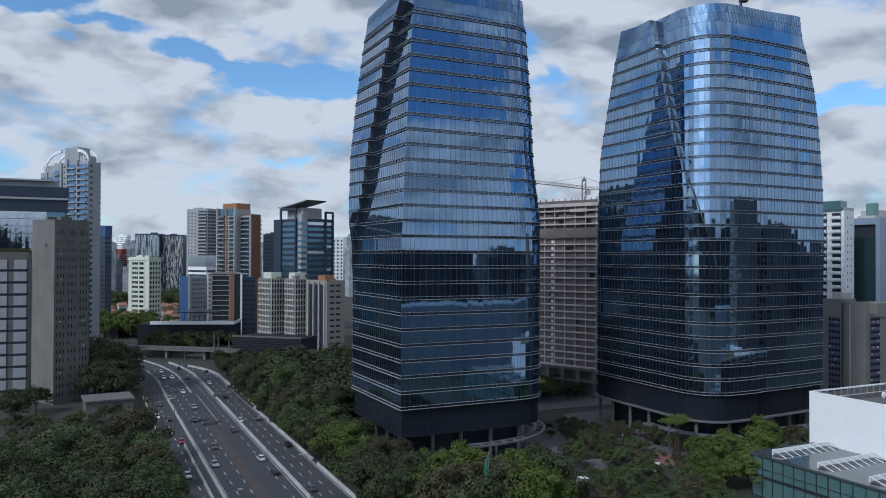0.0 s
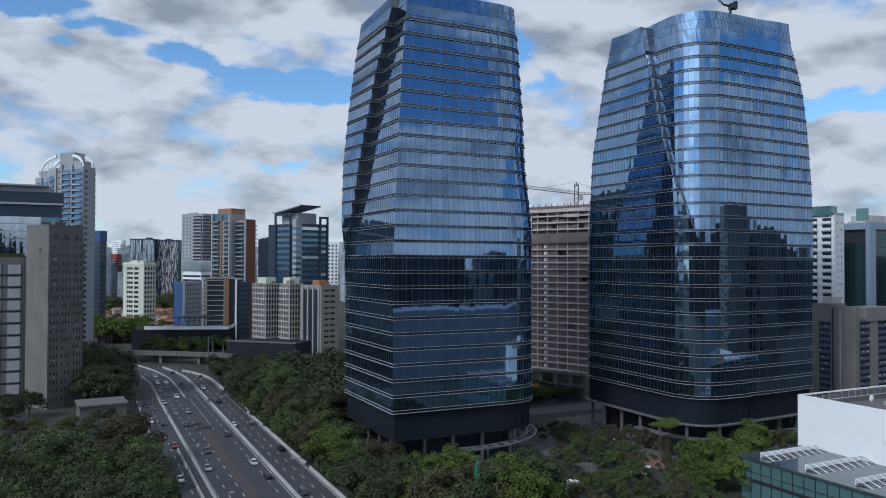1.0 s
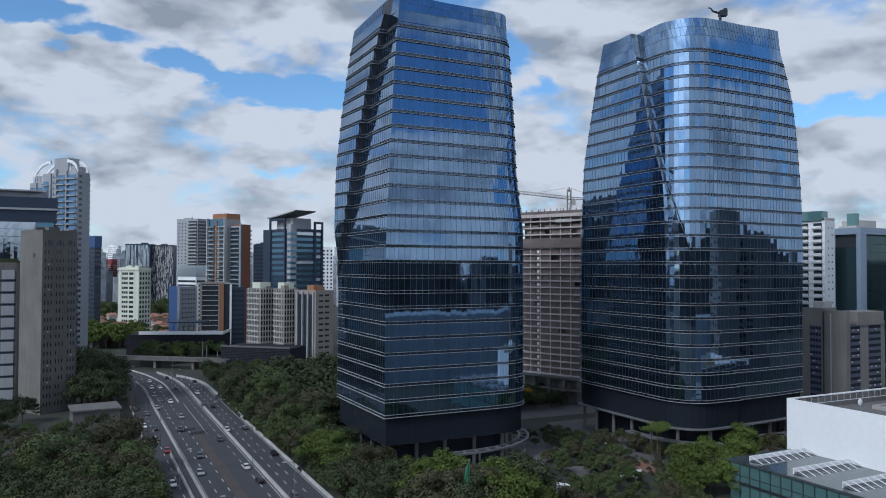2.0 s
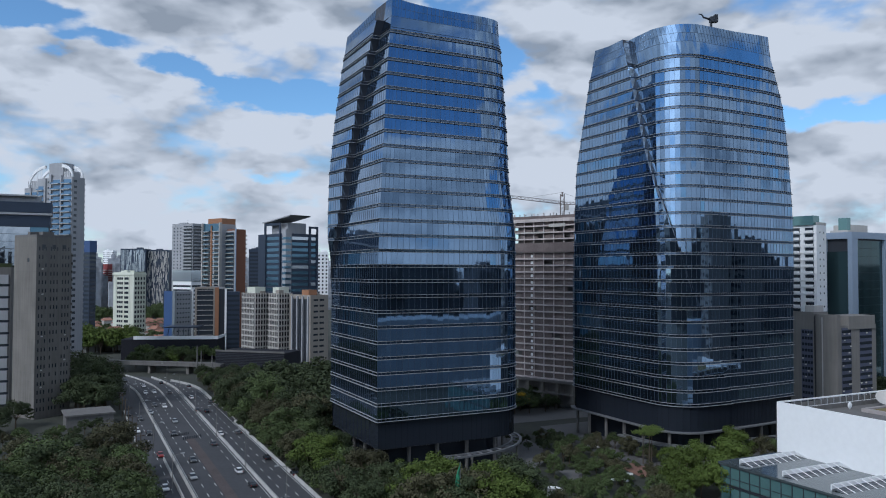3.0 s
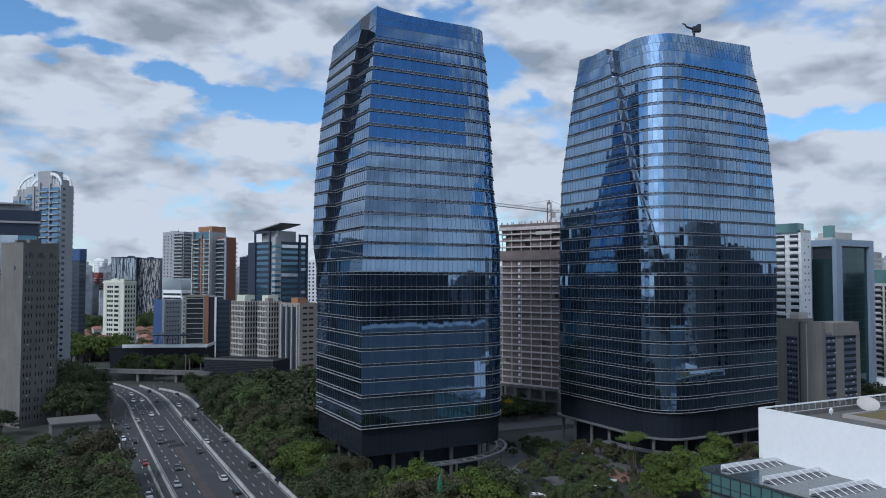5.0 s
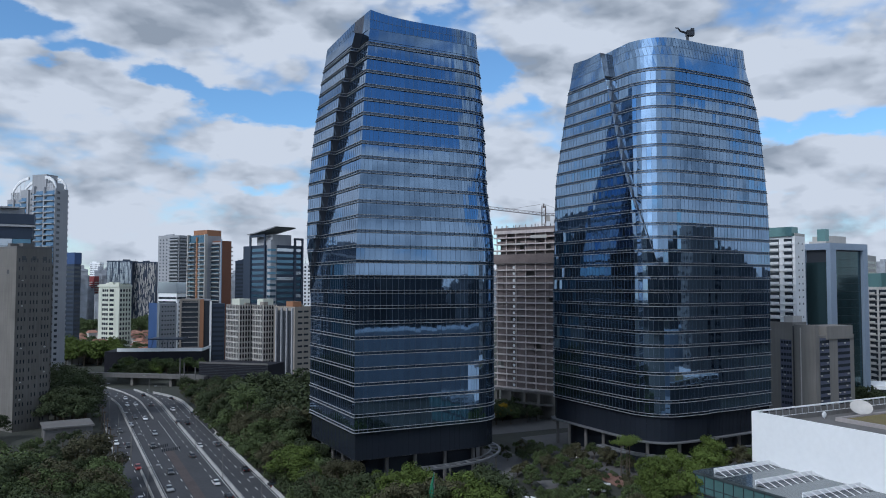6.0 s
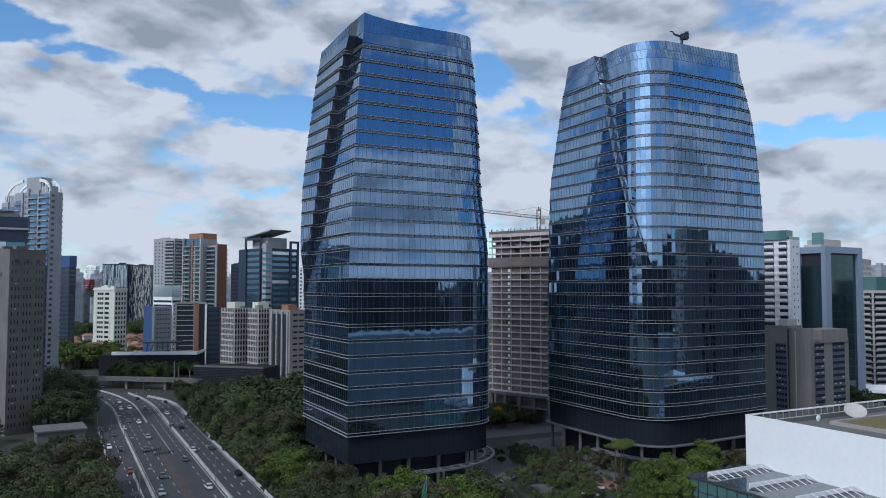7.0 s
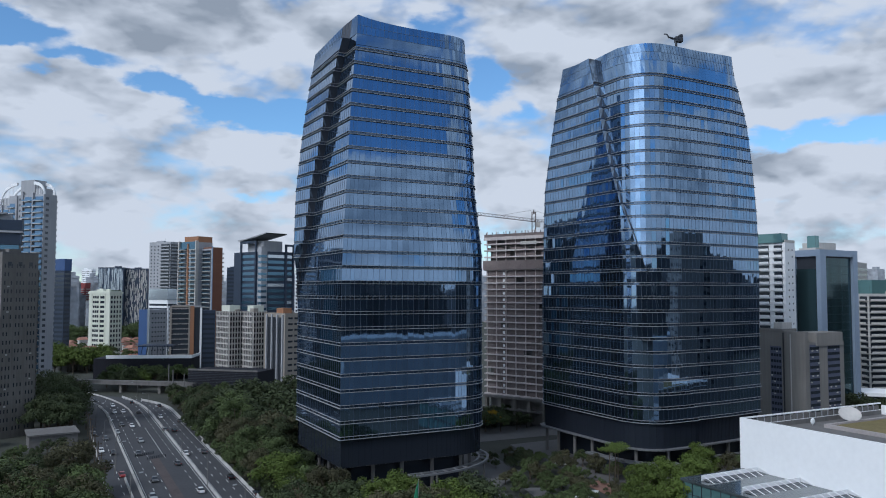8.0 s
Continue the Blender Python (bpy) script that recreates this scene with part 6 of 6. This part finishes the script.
for k, (x, y, h) in enumerate(((165.7, 161.7, 11.5), (168.2, 163.4, 12.2), (166.4, 165.2, 10.8))):
    slender_tree(x, y, h, 70 + k)
lane_marks()
concrete_block()
mid_glass_block()
tall_residential()
cream_tower()
orange_tower()
blue_cube()
twin(115.4, 457.5, 18, 9.5, 15.2, 44.2, 1)
twin(127.2, 445.9, 18, 9.5, 11.6, 44.2, 2)
tan_office()
frame_office()
construction_site()
right_side()
white_hall()
left_far()
low_front()
behind_and_far()


# ---- plaza, canopies and street furniture ----
def paved(name, pts, material, z, label, category="pavement"):
    bm = bmesh.new()
    lo = [bm.verts.new((x, y, 0)) for x, y in pts]
    hi = [bm.verts.new((x, y, z)) for x, y in pts]
    n = len(pts)
    for i in range(n):
        bm.faces.new((lo[i], lo[(i + 1) % n], hi[(i + 1) % n], hi[i]))
    bm.faces.new(hi)
    bmesh.ops.recalc_face_normals(bm, faces=bm.faces)
    return tagged(bm_object(name, bm, material), label, category, kind="structure")


paved("pavement_tower", [(78, 172), (112, 171), (132, 174), (150, 188), (154, 214), (140, 232), (84, 232), (78, 225)], PAVING, 0.16, "grey paving round the tower's foot")
paved("pavement_path", [(119, 146), (126, 148), (128, 160), (133, 173), (118, 171), (119, 158)], PAVING, 0.12, "grey stepped path through the garden")
paved("pavement_garden", [(134, 148), (141, 149), (143, 160), (146, 168), (139, 171), (136, 160)], PAVING, 0.12, "pale paved garden path")
paved("pavement_second", [(167, 152), (236, 150), (236, 226), (170, 226), (164, 200), (163, 175)], PAVING, 0.16, "grey paving round the second tower")
paved("pavement_red", [(156, 154), (166.5, 153), (166, 168), (158, 167)], REDPAVE, 0.13, "reddish brick paving by the entrance")
paved("plaza_road", [(150, 236), (235, 232), (250, 240), (250, 256), (150, 262)], PAVING, 0.12, "pale service road between the towers", "road")


def curved_canopy(pts, z, wide, label):
    """A pergola-like canopy: a pale rim that follows the points, and rungs to the wall behind."""
    c = thing("canopy", pts[0][0], pts[0][1], 0, 0, label, "canopy")
    ox, oy = pts[0]
    rim = bmesh.new()
    prev = None
    p = [Vector((x - ox, y - oy)) for x, y in pts]
    for i, q in enumerate(p):
        t = (p[min(i + 1, len(p) - 1)] - p[max(i - 1, 0)]).normalized()
        nrm = Vector((-t.y, t.x))
        ring = [rim.verts.new((a.x, a.y, zz)) for a, zz in ((q, z), (q, z + 0.5), (q + nrm * 0.8, z + 0.5), (q + nrm * 0.8, z))]
        if prev:
            for k in range(4):
                rim.faces.new((prev[k], prev[(k + 1) % 4], ring[(k + 1) % 4], ring[k]))
        prev = ring
        b = bmesh.new()
        add_tube(b, (q.x, q.y, z + 0.25), (q.x + nrm.x * wide, q.y + nrm.y * wide, z + 0.25), 0.28, 0.28, 4)
        part("rung", b, CANOPY, c)
    part("rim", rim, CANOPY, c, "grey metal rim")
    bk = bmesh.new()
    prev = None
    for i, q in enumerate(p):
        t = (p[min(i + 1, len(p) - 1)] - p[max(i - 1, 0)]).normalized()
        nrm = Vector((-t.y, t.x))
        a, e = q + nrm * (wide - 0.5), q + nrm * wide
        ring = [bk.verts.new((v.x, v.y, zz)) for v, zz in ((a, z), (a, z + 0.5), (e, z + 0.5), (e, z))]
        if prev:
            for k in range(4):
                bk.faces.new((prev[k], prev[(k + 1) % 4], ring[(k + 1) % 4], ring[k]))
        prev = ring
    part("inner_rim", bk, CANOPY, c)
    for q in p[2::5]:
        b = bmesh.new()
        add_tube(b, (q.x + 0.6, q.y + 1.6, 0), (q.x + 0.6, q.y + 1.6, z), 0.32, 0.32, 10)
        part("post", b, CONCRETE, c, "round concrete post")


curved_canopy([(106, 177.5), (110, 177.3), (114, 177.4), (118, 177.8), (122, 178.5), (126, 179.8), (130, 181.8), (134, 184.6), (137.5, 188.2), (140.2, 192.4), (141.8, 197), (142, 201.5)], 5.2, 3.4, "curved pale pergola canopy at the tower's entrance")
curved_canopy([(171.4, 183), (171.2, 178), (171.6, 173), (172.6, 168), (174.6, 163), (177.6, 159), (181.6, 156.2), (186, 155)], 4.8, 3.0, "curved pale canopy over the entrance")
curved_canopy([(203, 155), (207, 154.6), (211, 154.4), (215, 154.2), (219, 154), (223, 154)], 5.0, 4.6, "slatted pale canopy beside the second tower")


def roof_cradle():
    """The window-cleaning crane on the second tower's roof."""
    c = thing("roof_cradle_crane", 205.5, 174, 131.3, -25, "dark window-cleaning crane standing on the tower roof", "roof crane")
    b = bmesh.new()
    add_tube(b, (0, 0, 0), (0, 0, 13.2), 0.5, 0.45, 10)
    part("post", b, DARKMETAL, c)
    part("machine_house", box_bm((-0.4, -0.9, 13.2, 2.2, 0.9, 15.0), (1.0, -1.0, 15.0, 2.1, 1.0, 15.7)), DARKMETAL, c)
    b = bmesh.new()
    add_tube(b, (-0.3, 0, 14.2), (-2.6, 0, 14.9), 0.4, 0.3, 6)
    add_tube(b, (-2.6, 0, 14.9), (-3.3, 0, 16.0), 0.28, 0.22, 6)
    add_tube(b, (-3.2, 0, 15.9), (-4.2, 0, 16.0), 0.22, 0.2, 6)
    part("jib", b, DARKMETAL, c)


roof_cradle()


def flag():
    f = thing("flagpole", 86.9, 134.6, 0, 0, "slim flagpole with a drooping green flag", "flag")
    b = bmesh.new()
    add_tube(b, (0, 0, 0), (0, 0, 16.3), 0.09, 0.06, 8)
    part("pole", b, FIN, f)
    b = bmesh.new()
    rows = []
    for k in range(9):
        s = k / 8
        z = 16.1 - 6.8 * s
        wdt = 0.25 + 0.85 * math.sin(s * 2.4) + 0.1 * s
        rows.append([b.verts.new((-wdt * u, 0.22 * math.sin(6 * u + 5 * s), z - 0.5 * u)) for u in (0, 0.33, 0.66, 1)])
    for a, c in zip(rows, rows[1:]):
        for i in range(3):
            b.faces.new((a[i], a[i + 1], c[i + 1], c[i]))
    part("cloth", b, mat("green_flag", (0.02, 0.16, 0.08), 0.8, 0, 0.1), f, "green cloth hanging limp")


flag()


def street_lamp(x, y, turn, h=10):
    s = thing("street_lamp", x, y, 0, turn, "slim grey street lamp with a single arm", "lamp", "street lamps")
    b = bmesh.new()
    add_tube(b, (0, 0, 0), (0, 0, h), 0.13, 0.08, 7)
    add_tube(b, (0, 0, h), (2.2, 0, h + 0.5), 0.07, 0.05, 6)
    part("post", b, CONCRETE_DARK, s)
    part("lamp_head", box_bm((2.0, -0.18, h + 0.38, 3.0, 0.18, h + 0.6)), FIN, s)


for y in (150, 196, 242, 288, 334, 380):
    street_lamp(34.2, y, 0)
    street_lamp(57.0, y + 18, 180, 11)
street_lamp(35.0, 248, 90, 12)


def bench(x, y, rot):
    b = thing("curved_bench", x, y, 0.12, rot, "white curved garden bench", "bench", "curved white benches")
    bm = bmesh.new()
    prev = None
    for k in range(9):
        a = radians(-70 + 140 * k / 8)
        ring = [bm.verts.new((r * math.cos(a), r * math.sin(a), z)) for r, z in ((2.4, 0), (2.4, 0.5), (3.2, 0.5), (3.2, 0))]
        if prev:
            for q in range(4):
                bm.faces.new((prev[q], prev[(q + 1) % 4], ring[(q + 1) % 4], ring[q]))
        prev = ring
    part("seat", bm, WHITE, b)


for x, y, r in ((140.8, 155.2, -20), (124.7, 154.3, 0), (152.8, 155.5, 100), (165.5, 188.3, 40), (146.5, 152.0, 70)):
    bench(x, y, r)


# ---- cars ----
PAINTS = [mat("car_white", (0.72, 0.72, 0.72), 0.3, 0, 0.02, spec=0.6), mat("car_silver", (0.42, 0.43, 0.44), 0.3, 0.6, 0.02), mat("car_black", (0.015, 0.016, 0.018), 0.25, 0, 0.02, spec=0.6), mat("car_grey", (0.10, 0.105, 0.11), 0.3, 0.4, 0.02), mat("car_red", (0.25, 0.02, 0.02), 0.3, 0, 0.02)]
HEADLIGHT = mat("lamp_lens", (0.7, 0.7, 0.68), 0.15, 0, 0.02)
TAILLIGHT = mat("tail_lens", (0.30, 0.01, 0.01), 0.2, 0, 0.02)


def make_car(paint, name, word):
    c = thing("car", 0, 0, 0.07, 0, name, "car", "cars on the expressway")
    prof = [(-2.15, 0.32), (-2.15, 0.72), (-1.9, 0.92), (-1.25, 0.98), (1.15, 0.95), (1.95, 0.80), (2.15, 0.62), (2.15, 0.32)]
    bm = bmesh.new()
    sides = [[bm.verts.new((s * (0.86 if 0.4 < z < 0.95 else 0.80), y, z)) for y, z in prof] for s in (-1, 1)]
    n = len(prof)
    for i in range(n):
        j = (i + 1) % n
        bm.faces.new((sides[0][i], sides[0][j], sides[1][j], sides[1][i]))
    bm.faces.new(sides[0])
    bm.faces.new(sides[1][::-1])
    bmesh.ops.recalc_face_normals(bm, faces=bm.faces)
    part("body", bm, paint, c, word)
    bm = bmesh.new()
    cab = [(-1.75, 0.95), (-1.25, 1.40), (0.35, 1.42), (1.15, 0.95)]
    sides = [[bm.verts.new((s * (0.80 if z < 1 else 0.62), y, z)) for y, z in cab] for s in (-1, 1)]
    for i in range(3):
        bm.faces.new((sides[0][i], sides[0][i + 1], sides[1][i + 1], sides[1][i]))
    bm.faces.new(sides[0])
    bm.faces.new(sides[1][::-1])
    bmesh.ops.recalc_face_normals(bm, faces=bm.faces)
    part("cabin_glass", bm, WINDOW, c, "dark cabin glass")
    part("roof", box_bm((-0.62, -1.2, 1.41, 0.62, 0.32, 1.47)), paint, c)
    for x in (-0.78, 0.78):
        for y in (-1.35, 1.35):
            bm = bmesh.new()
            add_tube(bm, (x - 0.11, y, 0.32), (x + 0.11, y, 0.32), 0.32, 0.32, 12)
            w = part("wheel", bm, TYRE, c)
            bm = bmesh.new()
            s = 1 if x > 0 else -1
            add_tube(bm, (x + s * 0.11, y, 0.32), (x + s * 0.13, y, 0.32), 0.19, 0.17, 10)
            part("rim", bm, FIN, w)
        part("headlight", box_bm((x - 0.18, 2.08, 0.60, x + 0.12, 2.17, 0.74)), HEADLIGHT, c)
        part("tail_light", box_bm((x - 0.15, -2.18, 0.66, x + 0.15, -2.12, 0.84)), TAILLIGHT, c)
    return c


CARS = [make_car(p, "%s passenger car on the asphalt" % w, "%s paintwork" % w) for p, w in zip(PAINTS, ("white", "silver", "black", "dark grey", "red"))]
SPOTS = [(45.7, 396, 0), (44.6, 374, 0), (48.4, 374, 0), (55.0, 404, 2), (54.6, 369, 3), (44.4, 336, 3), (48.0, 331, 0), (66.0, 385, 2), (59.2, 315.6, 3), (62.2, 311.7, 2),
         (33.0, 282, 0), (36.4, 276, 2), (44.2, 271, 3), (65.2, 264, 3), (59.0, 264, 0), (44.3, 229, 3), (41.3, 209, 1), (54.3, 210, 0), (54.6, 194, 2), (33.0, 200.6, 0), (54.0, 249, 3),
         (41.2, 318, 1), (47.6, 295, 1), (62.0, 350, 0), (68.0, 335, 3), (32.6, 318, 2), (36.0, 306, 3), (65.4, 222, 2), (59.2, 176, 3), (44.4, 160, 1), (68.0, 200, 2), (36.2, 240, 4), (41.4, 420, 2)]
for i, (x, y, k) in enumerate(SPOTS):
    away = x > 52
    m = pose(x + (bend(y) if y > 372 and i > 27 else 0), y, 0.07, 0, 0, (0 if away else 180))
    if k not in [s[2] for s in SPOTS[:i]]:
        CARS[k].matrix_world = m
    else:
        copy_thing(CARS[k], m)


LEAF_YELLOW = leaf_mat("leaf_yellow", (0.42, 0.27, 0.02))
for x, y, s in ((181.5, 257.5, 0.85), (184.5, 259.5, 0.62)):
    yc = TREE_KINDS[2][1].copy()
    yc.materials.append(LEAF_YELLOW)
    e = thing("tree", x, y, 0, x * 7, "small tree in full yellow blossom", "tree", "blossoming trees")
    e.scale = (s, s, s)
    shared("trunk", TREE_KINDS[2][0], e, Matrix.Identity(4))
    shared("crown", yc, e, Matrix.Identity(4))
road_strip("barrier_inner", 36.0, 36.6, 0.06, 0.85, BARRIER, 60, 236, label="second pale barrier along the side road", category="barrier", inset=0.15)
post = box_mesh("bollard", DARKMETAL, (-0.14, -0.14, 0, 0.14, 0.14, 1.0))
for i in range(9):
    for y0 in (262.0, 268.5):
        e = new("bollard", post)
        e.matrix_world = Matrix.Translation((46.2 + 0.75 * i + (0 if y0 < 265 else -3.2), y0 + 0.25 * i, 0.06))
        tagged(e, "short dark traffic post on the asphalt", "bollard", "rows of traffic posts")


def utility_pole(x, y, h, turn):
    p = thing("utility_pole", x, y, 0, turn, "weathered brown utility pole beside the side road", "pole", "utility poles")
    b = bmesh.new()
    add_tube(b, (0, 0, 0), (0, 0, h), 0.2, 0.14, 7)
    part("shaft", b, BARK, p)
    part("crossarm", box_bm((-1.1, -0.07, h - 0.9, 1.1, 0.07, h - 0.72)), BARK, p)
    for s in (-0.9, 0, 0.9):
        part("insulator", box_bm((s - 0.06, -0.06, h - 0.72, s + 0.06, 0.06, h - 0.5)), CONCRETE_DARK, p)


for k in range(8):
    utility_pole(29.4 + 0.15 * k, 214 + 17 * k, 9.5 + 0.3 * (k % 3), 4 * k)
